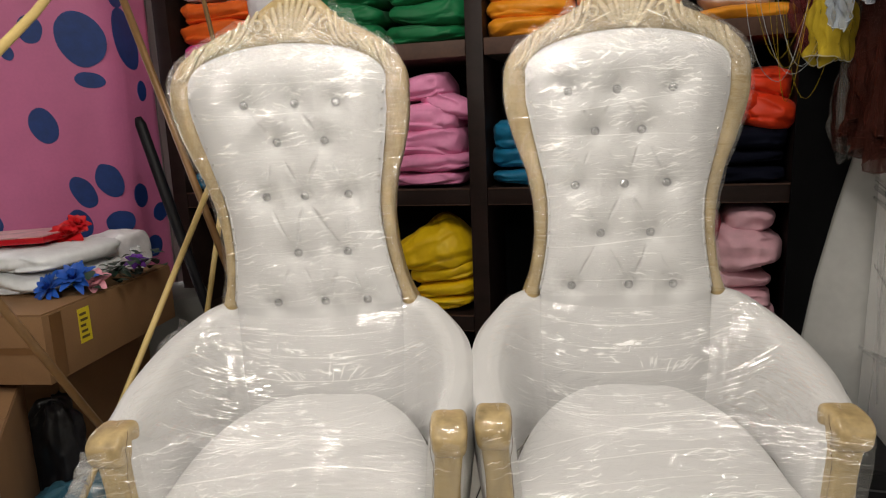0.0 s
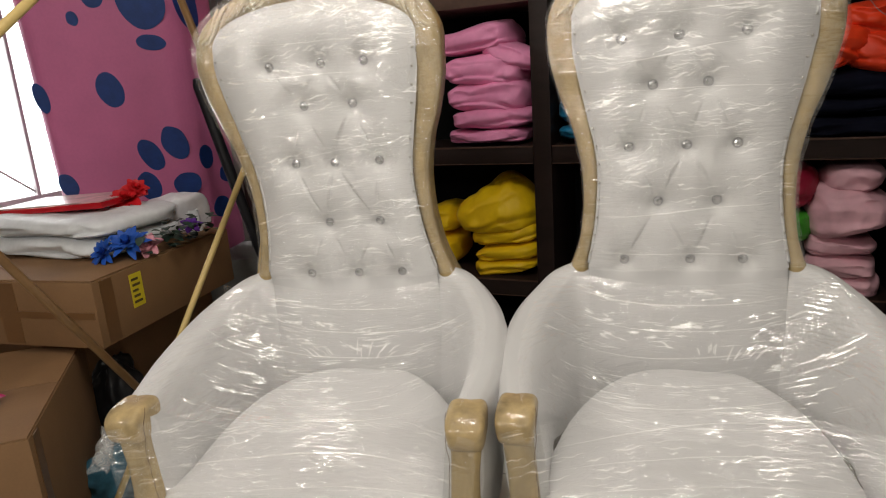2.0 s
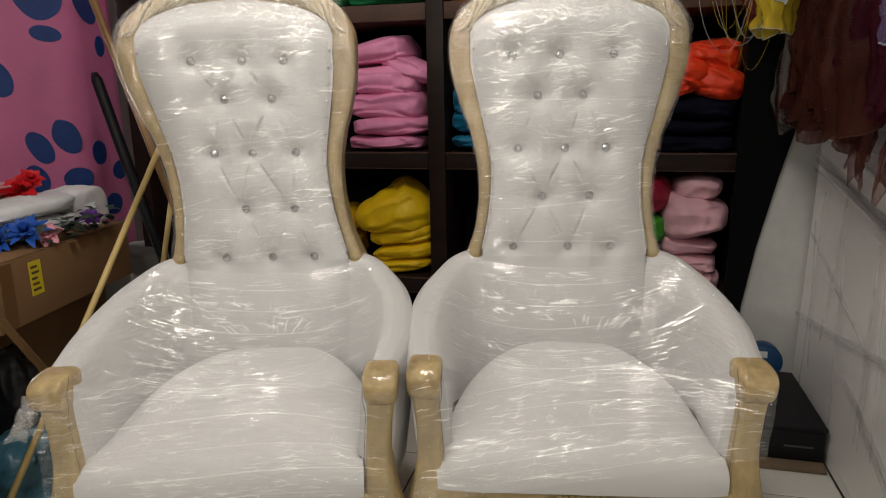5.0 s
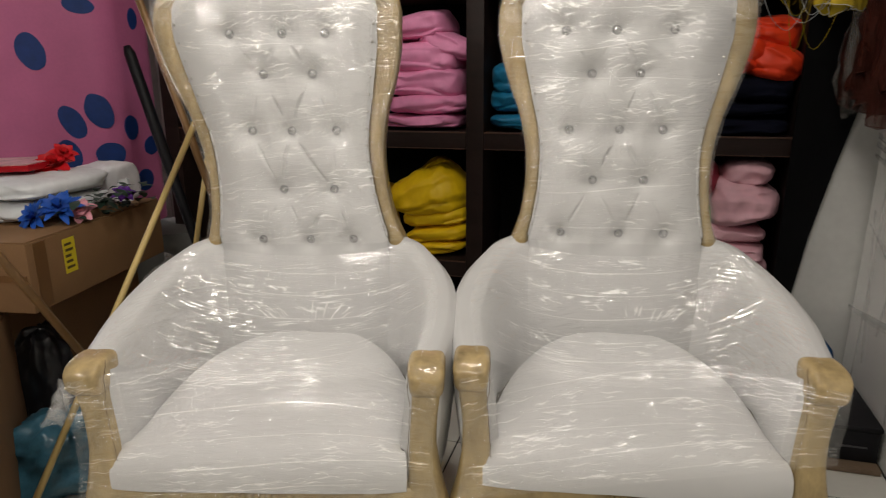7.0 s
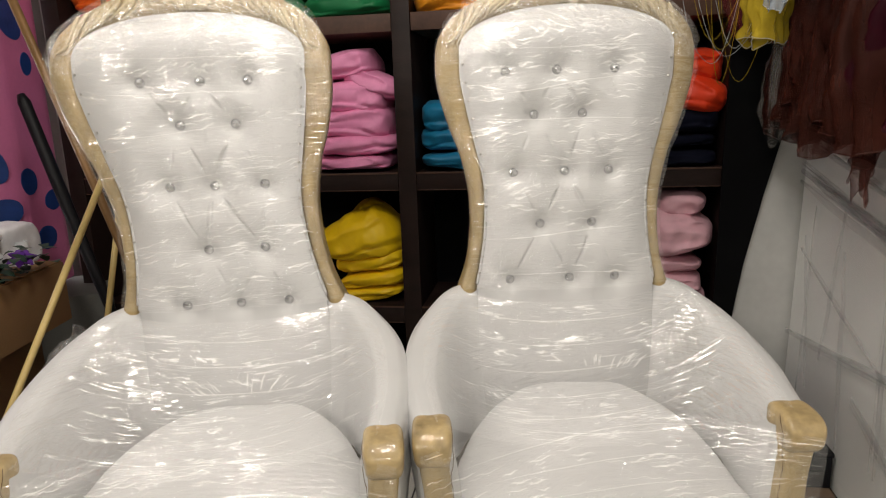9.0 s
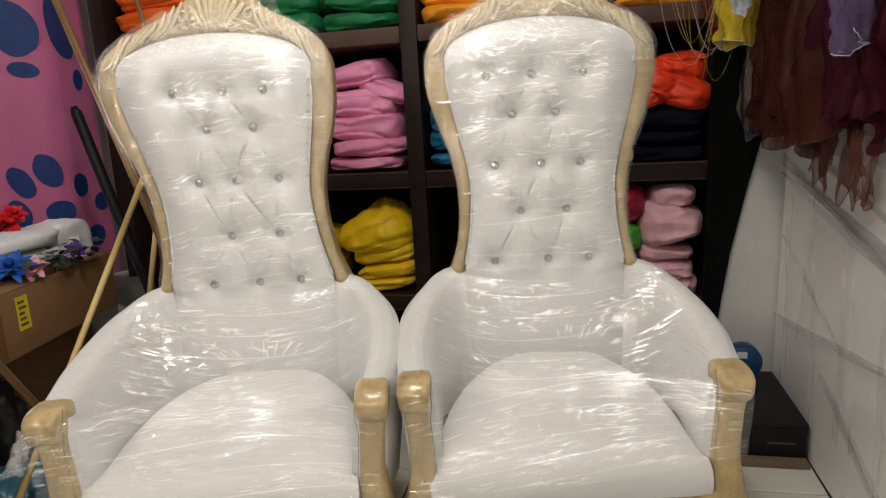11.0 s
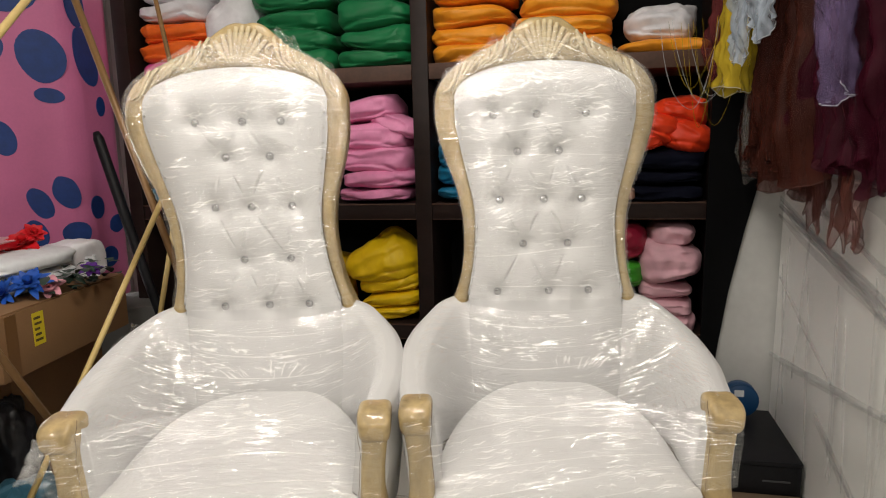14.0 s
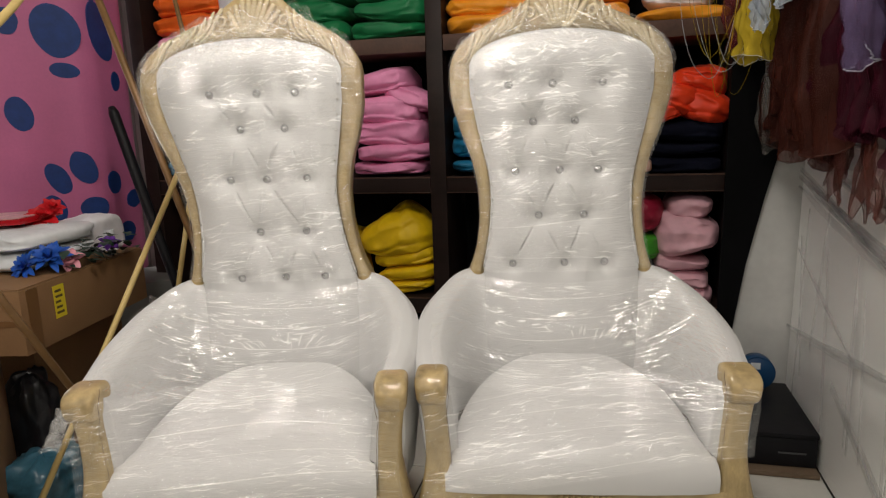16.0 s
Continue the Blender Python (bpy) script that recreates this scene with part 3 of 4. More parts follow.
    def surf_arm(q, r):
        """Film over the hollow of the arms: q across, r from the caps (0) to the back (1)."""
        ax, ay, az = arm_line(0.02 + 0.70 * r)
        sag = (1 - abs(q) ** 2.5)
        hollow = 0.13 * math.sin(math.pi * min(1, 0.30 + 0.62 * r)) 
        y = ay - 0.02 - (0.05 * r - 0.06 * (1 - r)) * sag
        z = az + 0.006 - hollow * sag
        return q * (ax - 0.01), y, z

    def film_arm(u, v):
        x, y, z = surf_arm(2 * u - 1, v)
        w = 0.0016 * noise.noise((x * 4 + z * 5, (z - y * 0.6) * 34, seed)) + 0.002 * noise.noise((x * 13, (z - y) * 17, seed + 7))
        return x, y - w, z + 0.5 * w

    part("arm_film", mesh_of("arm_film", *grid(110, 100, film_arm), BACKFILM), BACKFILM, chair, "clear plastic stretch film stretched across the arms")

    # creases of the film: thin raised folds, in bundles along the winding
    rng = random.Random(int(seed * 10))
    pieces = []

    def crease(point, a0, b0, da, db, r):
        """A low roof-shaped fold, r high, along a short line on the film."""
        n = 7 if abs(da) < 0.15 else 17
        rows, wd = [], r * rng.uniform(0.9, 2.6)
        for i in range(n):
            t = i / (n - 1) - 0.5
            a, b = a0 + da * t, b0 + db * t + 0.002 * math.sin(9 * t + a0 * 7)
            p = Vector(point(a, b))
            along = (Vector(point(a0 + da / 2, b0 + db / 2)) - Vector(point(a0 - da / 2, b0 - db / 2))).normalized()
            out = along.cross((Vector(point(a, b + 0.01)) - Vector(point(a, b - 0.01))).normalized())
            if out.y > 0:
                out.negate()
            over = out.cross(along).normalized()
            if over.z < 0:
                over.negate()
            k = math.sin(math.pi * (0.04 + 0.92 * i / (n - 1)))
            rows.append((p - over * wd * 0.5 * k, p + out * r * k, p + over * wd * k))
        pieces.append(([v for row in rows for v in row], [(3 * i + j, 3 * i + j + 1, 3 * i + j + 4, 3 * i + j + 3) for i in range(n - 1) for j in (0, 1)]))

    def back_point(a, b):
        z = max(0.89, min(1.70, b))
        half = smooth_interp(min(z, 1.66), OUT_Z, OUT_X) - 0.012
        half = min(half, 0.27 - max(0.0, z - 1.60) * 2.3) if z > 1.58 else half
        x = max(-half, min(half, a))
        return skew(x, z), surf_back(x, z) - 0.002, z

    def front_point(a, b):
        q, v = max(-0.98, min(0.98, a / 0.42)), max(0.03, min(0.97, (b - 0.425) / 0.29))
        x, y, z = film_front((q + 1) / 2, v)
        return x, y - 0.003, z

    def arm_point(a, b):
        x, y, z = surf_arm(max(-0.95, min(0.95, a / 0.40)), max(0.02, min(0.98, b)))
        return x, y - 0.002, z + 0.003

    def bundle(point, count, a_to, b_lo, b_hi, tilts, spread, lengths, heights, most):
        for k in range(count):
            ca, cb, tilt = rng.uniform(-a_to, a_to), rng.uniform(b_lo, b_hi), rng.uniform(*tilts)
            for j in range(rng.randint(2, most)):
                ln = rng.uniform(*lengths)
                crease(point, ca + rng.uniform(-spread, spread), cb + rng.uniform(-spread, spread) * 0.4, ln, ln * (tilt + rng.uniform(-0.08, 0.08)), rng.uniform(*heights))

    crest = lambda a, z: (lambda p: (p[0], p[1] - 0.012, p[2]))(back_point(a, z))
    bundle(back_point, 60, 0.24, 0.90, 1.62, (-0.2, 0.3), 0.05, (0.012, 0.06), (0.0006, 0.0018), 7)
    bundle(back_point, 14, 0.22, 1.44, 1.60, (-0.5, 0.5), 0.04, (0.010, 0.05), (0.0008, 0.0024), 9)
    bundle(crest, 22, 0.20, 1.58, 1.69, (-0.6, 0.6), 0.04, (0.010, 0.045), (0.0008, 0.0022), 8)
    bundle(arm_point, 62, 0.34, 0.05, 0.95, (-0.12, 0.22), 0.06, (0.015, 0.07), (0.0006, 0.0018), 6)
    bundle(arm_point, 18, 0.30, 0.25, 0.80, (-0.9, 0.9), 0.035, (0.008, 0.03), (0.0010, 0.0026), 9)
    bundle(front_point, 60, 0.43, 0.44, 0.71, (-0.05, 0.10), 0.07, (0.015, 0.07), (0.0004, 0.0015), 7)
    # edges where one winding of the film laps over the next
    for k in range(7):
        crease(back_point, rng.uniform(-0.05, 0.05), 0.93 + 0.105 * k + rng.uniform(-0.02, 0.02), rng.uniform(0.35, 0.5), rng.uniform(-0.03, 0.05), rng.uniform(0.0004, 0.0009))
    for k in range(5):
        crease(front_point, rng.uniform(-0.08, 0.08), 0.46 + 0.055 * k, rng.uniform(0.6, 0.8), rng.uniform(-0.01, 0.05), rng.uniform(0.0005, 0.0010))
    for k in range(6):
        crease(arm_point, rng.uniform(-0.06, 0.06), 0.12 + 0.15 * k, rng.uniform(0.45, 0.7), rng.uniform(-0.10, 0.16), rng.uniform(0.0006, 0.0012))
    # pleats pulled together in the hollow above the seat
    for k in range(14):
        t = rng.uniform(-1.1, 1.1)
        crease(lambda a, b: (a, surf_arm(a / 0.4, 0.55)[1] - 0.006, b), 0.04 + 0.12 * t, 0.735 + rng.uniform(-0.012, 0.012), 0.04 * t, rng.uniform(0.02, 0.05), 0.0016)
    tagged(part("film_creases", mesh_of("film_creases", *join(*pieces), CREASE), CREASE, chair, "fine bright creases of the film"), kind="stuff")
    return chair


chair_a = throne_chair(pose(-0.379, 1.343, 0, 0, 0, 14.5), -0.052,
                       ((1.485, -0.130, 0.019, 0.140), (1.375, -0.051, 0.090), (1.215, -0.108, 0.008, 0.138), (1.043, -0.040, 0.110), (0.890, -0.126, 0.019, 0.149)),
                       "white tufted throne chair in clear stretch film, beside cartons", 1.0, 0.030, 4.0)
chair_b = throne_chair(pose(0.480, 1.564, 0, 0, 0, 10.0), 0.0,
                       ((1.487, -0.164, -0.025, 0.132), (1.370, -0.087, 0.046), (1.214, -0.145, -0.002, 0.120), (1.068, -0.071, 0.075), (0.908, -0.158, 0.013, 0.144)),
                       "white tufted throne chair in clear stretch film, beside tiled wall", 5.0, 0.012, 3.2)

# ---- shelf unit ----
SY = 3.12
shelf = thing("shelf_unit", pose(0, SY, 0), "dark stained open wooden shelf unit full of folded cloth", "shelf")
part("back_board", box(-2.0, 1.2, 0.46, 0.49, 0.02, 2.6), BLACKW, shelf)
for x0, x1 in ((-1.97, -1.885), (-0.325, -0.243)):
    part("post", box(x0, x1, 0, 0.45, 0, 2.6, 0.004), SHELFW, shelf)
bm = box(1.065, 1.155, 0, 0.45, 0, 2.6, 0.004)
part("post", bm, SHELFW, shelf)
for x0, x1 in ((-1.883, -0.327), (-0.241, 1.063)):
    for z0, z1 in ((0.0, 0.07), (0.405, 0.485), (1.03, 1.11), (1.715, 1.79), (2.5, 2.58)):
        # boards above 1.6 m take the paler brown that the worn edges have
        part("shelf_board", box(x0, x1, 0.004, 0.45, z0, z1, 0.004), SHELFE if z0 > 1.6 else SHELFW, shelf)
        if 0.3 < z0 < 1.6:
            part("worn_edge", box(x0, x1, 0.0, 0.0035, z1 - 0.006, z1 + 0.0015, 0.001), SHELFE, shelf, "bare worn wood along the edge")
            part("worn_edge", box(x0, x1, 0.0, 0.0035, z0, z0 + 0.004, 0.001), SHELFE, shelf, "bare worn wood along the edge")
# black sheet shaped like the dark gap between shelf and wall, standing in for its shade
black = tagged(part("gap_shade_sheet", mesh_of("gap_shade_sheet", [(x, SY - 0.02, z) for x, z in ((1.03, 0), (1.06, 2.3), (1.36, 2.3), (1.27, 1.25), (1.21, 1.0), (1.148, 0.70), (1.112, 0.45), (1.06, 0))], [tuple(range(8))], BLACKW, False), BLACKW), "black sheet standing in for the dark gap beside the shelf", "board")
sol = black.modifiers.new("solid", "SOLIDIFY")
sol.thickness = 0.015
PANELM = material("off_white_panel", (0.88, 0.88, 0.85), 0.45, var=0.05, scale=3, fine=30, bump=0.05)
# added filler: carries the pale tone of the wrapped panel on to the shelf
tagged(part("filler_board", box(1.07, 1.405, SY - 0.012, SY - 0.002, 0.0, 1.62, 0.003), material("grey_white_board", (0.62, 0.62, 0.60), 0.5, var=0.12, scale=3, fine=30, bump=0.05)), "off-white sheet added to fill the pale area between shelf and wall", "board")

# ---- folded cloth on the shelves ----


def folded(name, x0, x1, z0, h, y0, depth, mat, label, category, group, seed, lump=0.10, folds=0, soft=0.42, peak=0.0, tilt=0.0):
    """A soft folded or bundled piece of cloth with a rounded front."""
    w, cx, cy = (x1 - x0) / 2, (x0 + x1) / 2, y0 + depth / 2
    soft = 0.72 if name == "bundled_cloth" else soft
    wedge = 0.30 * math.sin(seed * 2.3)
    f = lambda q, n: math.copysign(abs(q) ** n, q)

    def shape(u, v):
        a, e = 2 * math.pi * u, math.pi * (v - 0.5)
        x = w * f(math.cos(e), soft) * f(math.cos(a), soft)
        y = depth / 2 * f(math.cos(e), soft) * f(math.sin(a), soft)
        z = h * 0.53 * f(math.sin(e), 0.62)
        n1 = noise.noise((x * 6 + seed, y * 6, z * 9 + seed * 3)) + 0.35 * noise.noise((x * 22 + seed, y * 15, z * 30))
        n2 = noise.noise((x * 5 + seed * 2, z * 26, seed))
        s = 1 + lump * n1 * 0.6
        dip = 0.0
        for k in range(folds):
            zz = h * (-0.25 + 0.5 * k / max(1, folds - 1)) + 0.012 * math.sin(x * 14 + seed + k)
            dip = max(dip, math.exp(-((z - zz) / 0.007) ** 2))
        n3 = noise.noise((x * 24 + seed, z * 34 + x * 8, seed + 2))
        y2 = y * (1 - 0.10 * dip) - (0.02 * n2 + 0.009 * n3) * (math.cos(e))
        rid = 1 - abs(noise.noise((x * 9 + z * 14 + seed, z * 22 - x * 7, seed * 1.3)))
        y2 -= 0.016 * (rid ** 6) * max(0.0, -math.sin(a)) * math.cos(e)
        z *= 1 + wedge * x / w + 0.18 * noise.noise((x * 7, seed, 4.0))
        z += 0.012 * noise.noise((x * 5, seed * 0.37, 9.0)) * (name == "folded_cloth")
        up = max(0.0, z / (h * 0.53))
        s *= 1 - peak * min(1.0, up) ** 0.95
        x -= peak * 0.10 * w * up
        return x * s, y2 * (1 - 0.5 * peak * min(1.0, up)), h * 0.5 + z + h * lump * 0.8 * n1 * (0.5 + 0.5 * math.sin(e)) + 0.01 * math.sin(x * 6 + seed) * math.sin(e)

    ob = part(name, mesh_of(name, *grid(88, 40, shape, True), mat), mat)
    ob.location = (cx, cy, z0)
    ob.rotation_euler.y = radians(tilt)
    return tagged(ob, label, category, group)


C = {
    "pink": cloth("pink_cloth", (0.88, 0.31, 0.54)), "yellow": cloth("yellow_cloth", (0.95, 0.58, 0.004)), "teal": cloth("teal_cloth", (0.008, 0.19, 0.36)),
    "navy": material("navy_cloth", (0.005, 0.006, 0.014), 0.8, var=0.3, scale=7, fine=38, bump=0.4, spec=0.08), "red": cloth("red_orange_cloth", (0.92, 0.055, 0.010)), "amber": cloth("amber_cloth", (0.90, 0.33, 0.015)),
    "green": cloth("green_cloth", (0.006, 0.17, 0.055)), "orange": cloth("orange_cloth", (0.95, 0.15, 0.012)), "magenta": cloth("magenta_cloth", (0.75, 0.07, 0.33)),
    "white": cloth("white_cloth", (0.78, 0.77, 0.80)), "pale": cloth("pale_pink_cloth", (0.80, 0.46, 0.53)), "crimson": cloth("crimson_cloth", (0.30, 0.008, 0.035)),
    "lime": cloth("bright_green_cloth", (0.05, 0.33, 0.02)), "beige": cloth("beige_cloth", (0.55, 0.28, 0.18)), "black": cloth("black_cloth", (0.012, 0.012, 0.014)),
}


def stack(colour, words, x0, x1, z0, heights, group, seed, jitter=0.02, folds=1, tilt=0.0):
    rng, z = random.Random(seed), z0
    for i, h in enumerate(heights):
        dx = rng.uniform(-jitter, jitter)
        folded("folded_cloth", x0 + dx, x1 + dx, z, h, SY + 0.025 + rng.uniform(-0.015, 0.02), 0.38, C[colour], f"folded {words} cloth stacked on the shelf", "folded cloth", group, seed + i * 1.7, lump=0.16, folds=folds, tilt=tilt)
        z += h * 0.97


stack("pink", "pink satin", -0.76, -0.375, 1.11, [0.078, 0.088, 0.118], "pink stack", 11)
stack("pink", "pink satin", -0.76, -0.37, 1.385, [0.125], "pink stack", 14, folds=1)
folded("bundled_cloth", -0.62, -0.315, 1.44, 0.13, SY + 0.05, 0.34, C["pink"], "pink satin cloth pushed over its stack", "cloth", "pink stack", 16.0, 0.12, 1, tilt=16)
folded("folded_cloth", -0.80, -0.42, 1.53, 0.115, SY + 0.03, 0.38, C["pink"], "folded pink satin cloth tilted on its stack", "folded cloth", "pink stack", 17.5, 0.16, 1, tilt=-8)
stack("yellow", "yellow", -0.665, -0.335, 0.497, [0.06, 0.08, 0.095], "yellow stack", 21, 0.008, tilt=-6)
folded("bundled_cloth", -0.745, -0.322, 0.685, 0.235, SY - 0.01, 0.41, C["yellow"], "loosely bundled yellow cloth on the yellow stack", "cloth", "yellow stack", 25.0, 0.10, 1, peak=0.26, tilt=-11)
folded("bundled_cloth", -0.62, -0.43, 0.865, 0.085, SY + 0.14, 0.18, C["yellow"], "crumpled end of yellow cloth on a bundle", "cloth", "yellow stack", 27.0, 0.35, peak=0.55)
folded("bundled_cloth", -0.95, -0.775, 0.485, 0.19, SY + 0.08, 0.34, C["yellow"], "yellow cloth bundle standing in the shelf", "cloth", "yellow stack", 29.0, 0.12, 1)
folded("bundled_cloth", -0.93, -0.775, 0.665, 0.16, SY + 0.09, 0.32, C["yellow"], "yellow cloth bundle lying on another bundle", "cloth", "yellow stack", 30.0, 0.12, 1, peak=0.2)
stack("teal", "teal blue", -0.232, 0.12, 1.11, [0.095, 0.10, 0.115], "teal stack", 31, 0.0)
stack("navy", "dark navy", 0.70, 1.05, 1.11, [0.072, 0.078, 0.085], "navy stack", 41, 0.01)
folded("bundled_cloth", 0.66, 0.90, 1.335, 0.10, SY + 0.03, 0.34, C["red"], "bright red cloth bundle on dark cloth", "cloth", "red bundles", 43.0, 0.2, 1, tilt=-8)
folded("bundled_cloth", 0.67, 0.92, 1.41, 0.12, SY + 0.0, 0.30, C["red"], "bright red cloth bundle lying across another", "cloth", "red bundles", 44.0, 0.2, 1, tilt=24)
folded("bundled_cloth", 0.83, 1.06, 1.345, 0.125, SY + 0.01, 0.32, C["red"], "bright red cloth bundle on dark cloth", "cloth", "red bundles", 45.0, 0.2, 1, tilt=16)
folded("bundled_cloth", 0.79, 1.055, 1.455, 0.14, SY + 0.03, 0.32, C["red"], "twisted bright red cloth on two bundles", "cloth", "red bundles", 47.0, 0.25, 2, tilt=6)
folded("bundled_cloth", 0.675, 0.735, 1.11, 0.075, SY + 0.005, 0.12, C["beige"], "small beige cloth roll on the shelf", "cloth", "", 49.0, 0.1)
stack("amber", "amber orange", -0.235, 0.165, 1.79, [0.082, 0.09, 0.11, 0.10], "amber stacks", 51, 0.01)
stack("amber", "amber orange", 0.185, 0.635, 1.79, [0.105, 0.095, 0.10, 0.10], "amber stacks", 55, 0.012)
folded("folded_cloth", 0.645, 1.06, 1.79, 0.05, SY + 0.0, 0.40, C["amber"], "flat amber cloth under a white bundle", "folded cloth", "amber stacks", 58.0, 0.1)
folded("bundled_cloth", 0.68, 1.00, 1.838, 0.165, SY + 0.03, 0.32, C["white"], "white cloth bundle on amber cloth", "cloth", "", 61.0, 0.26, 1)
stack("green", "dark green", -1.17, -0.755, 1.79, [0.10, 0.105, 0.11, 0.11], "green stacks", 63, 0.015)
stack("green", "dark green", -0.735, -0.345, 1.79, [0.095, 0.11, 0.12, 0.11], "green stacks", 67, 0.012)
stack("magenta", "magenta", -1.86, -1.47, 1.79, [0.085], "orange stack", 71)
stack("orange", "bright orange", -1.865, -1.45, 1.875, [0.105, 0.11], "orange stack", 72, 0.01)
stack("white", "white", -1.85, -1.47, 2.085, [0.11, 0.11], "orange stack", 75, 0.01)
folded("bundled_cloth", -1.47, -1.16, 1.79, 0.42, SY + 0.0, 0.38, C["white"], "large white cloth bundle beside green cloth", "cloth", "", 77.0, 0.12, 1)
stack("teal", "teal blue", -1.87, -1.50, 1.11, [0.10, 0.11, 0.11], "blue stack", 81, 0.01)
stack("pale", "pale pink plush", 0.775, 1.03, 0.485, [0.07, 0.085, 0.09], "pale pink stack", 83, 0.02)
folded("bundled_cloth", 0.75, 1.055, 0.715, 0.20, SY - 0.01, 0.36, C["pale"], "bulging pale pink plush bundle on its stack", "cloth", "pale pink stack", 87.0, 0.15, 0)
folded("bundled_cloth", 0.80, 1.02, 0.895, 0.10, SY + 0.03, 0.32, C["pale"], "pale pink plush cloth on a bundle", "cloth", "pale pink stack", 89.0, 0.15)
folded("bundled_cloth", 0.56, 0.775, 0.485, 0.20, SY + 0.03, 0.34, C["black"], "black cloth bundle low in the shelf", "cloth", "", 91.0, 0.12, 1)
folded("bundled_cloth", 0.58, 0.79, 0.68, 0.15, SY + 0.02, 0.32, C["lime"], "bright green cloth bundle on black cloth", "cloth", "", 93.0, 0.15, 1)
folded("bundled_cloth", 0.58, 0.80, 0.825, 0.18, SY + 0.01, 0.32, C["crimson"], "crimson cloth bundle on green cloth", "cloth", "", 95.0, 0.15, 1)

# ---- pink painted prop with blue spots ----
PU, PB, PV = Vector((0.775, 0.632, 0)), Vector((-0.6255, 0.767, 0.143)), Vector((0.0905, -0.1107, 0.9897))
base = Vector((-2.21, 2.58, 1.43))
PM = Matrix((PU, PB, PV)).transposed().to_4x4()
PM.translation = base - PV * 0.85
prop = thing("display_prop", PM, "pink painted leaning box with blue paw spots", "display prop")
foot = [(-0.325, 0), (0.325, 0), (0.52, 0.238), (0.30, 0.45), (-0.325, 0.45)]
bm = bmesh.new()
lo = [bm.verts.new((x, y, 0)) for x, y in foot]
hi = [bm.verts.new((x, y, 2.0)) for x, y in foot]
bm.faces.new(lo[::-1])
bm.faces.new(hi)
for i in range(5):
    bm.faces.new((lo[i], lo[(i + 1) % 5], hi[(i + 1) % 5], hi[i]))
bmesh.ops.bevel(bm, geom=[e for e in bm.edges if abs(e.verts[0].co.z - e.verts[1].co.z) > 1], offset=0.07, segments=8, profile=0.5, affect="EDGES")
body = part("body", bm, PINKP, prop)
body.data.polygons.foreach_set("use_smooth", [False] * len(body.data.polygons))


def spot(u, v, ru, rv, turn, seed, side=False):
    """A flat painted spot, slightly proud of the board."""
    a0 = math.atan2(0.238, 0.195)
    verts = []
    n = 28
    for layer in (0.002, -0.003):
        for i in range(n):
            t = 2 * math.pi * i / n
            r = 1 + 0.07 * noise.noise((math.cos(t) * 1.3 + seed, math.sin(t) * 1.3, seed))
            p, q = ru * r * math.cos(t), rv * r * math.sin(t)
            c, s = math.cos(radians(turn)), math.sin(radians(turn))
            x, z = u + p * c - q * s, v + p * s + q * c
            if side:
                verts.append((0.325 + x * math.cos(a0) - layer * math.sin(a0), x * math.sin(a0) + layer * math.cos(a0), z))
            else:
                verts.append((x, layer, z))
    faces = [tuple(range(n, 2 * n))] + [(i, (i + 1) % n, n + (i + 1) % n, n + i) for i in range(n)]
    part("spot", mesh_of("spot", verts, faces, NAVY, False), NAVY, prop)


for k, (u, z, ru, rv, turn) in enumerate([
        (0.004, 1.481, 0.058, 0.082, 14), (0.270, 1.002, 0.068, 0.058, 10), (0.244, 1.211, 0.060, 0.086, 20), (0.221, 1.682, 0.064, 0.036, -8), (0.205, 1.862, 0.100, 0.125, 20),
        (0.089, 1.007, 0.055, 0.074, 15), (0.125, 1.161, 0.048, 0.084, 25), (-0.292, 1.464, 0.030, 0.07, 10), (-0.27, 1.05, 0.04, 0.06, 20), (0.10, 2.16, 0.13, 0.11, 10), (-0.09, 1.80, 0.024, 0.032, 10), (0.01, 1.90, 0.05, 0.06, 0), (0.20, 0.85, 0.03, 0.05, 5)]):
    spot(u, (z - base.z) / PV.z + 0.85, ru, rv, turn, k * 3.1)
for k, (u, z, ru, rv, turn) in enumerate([(0.075, 1.115, 0.045, 0.062, 8), (0.205, 1.00, 0.055, 0.048, 0), (0.13, 0.835, 0.060, 0.058, 0), (0.10, 1.86, 0.07, 0.145, 14), (0.17, 1.62, 0.03, 0.05, 0), (0.06, 2.10, 0.06, 0.10, 10)]):
    spot(u, (z - base.z) / PV.z + 0.85, ru, rv, turn, 40 + k * 2.3, True)
GREYC = material("grey_crate", (0.13, 0.13, 0.12), 0.6, var=0.15)
crate = tagged(part("crate", box(-0.40, 0.40, -0.20, 0.25, 0, 0.585, 0.012), GREYC), "grey plastic crate under the pink prop", "crate")
crate.matrix_world = pose(-2.16, 2.90, 0, 0, 0, 39)

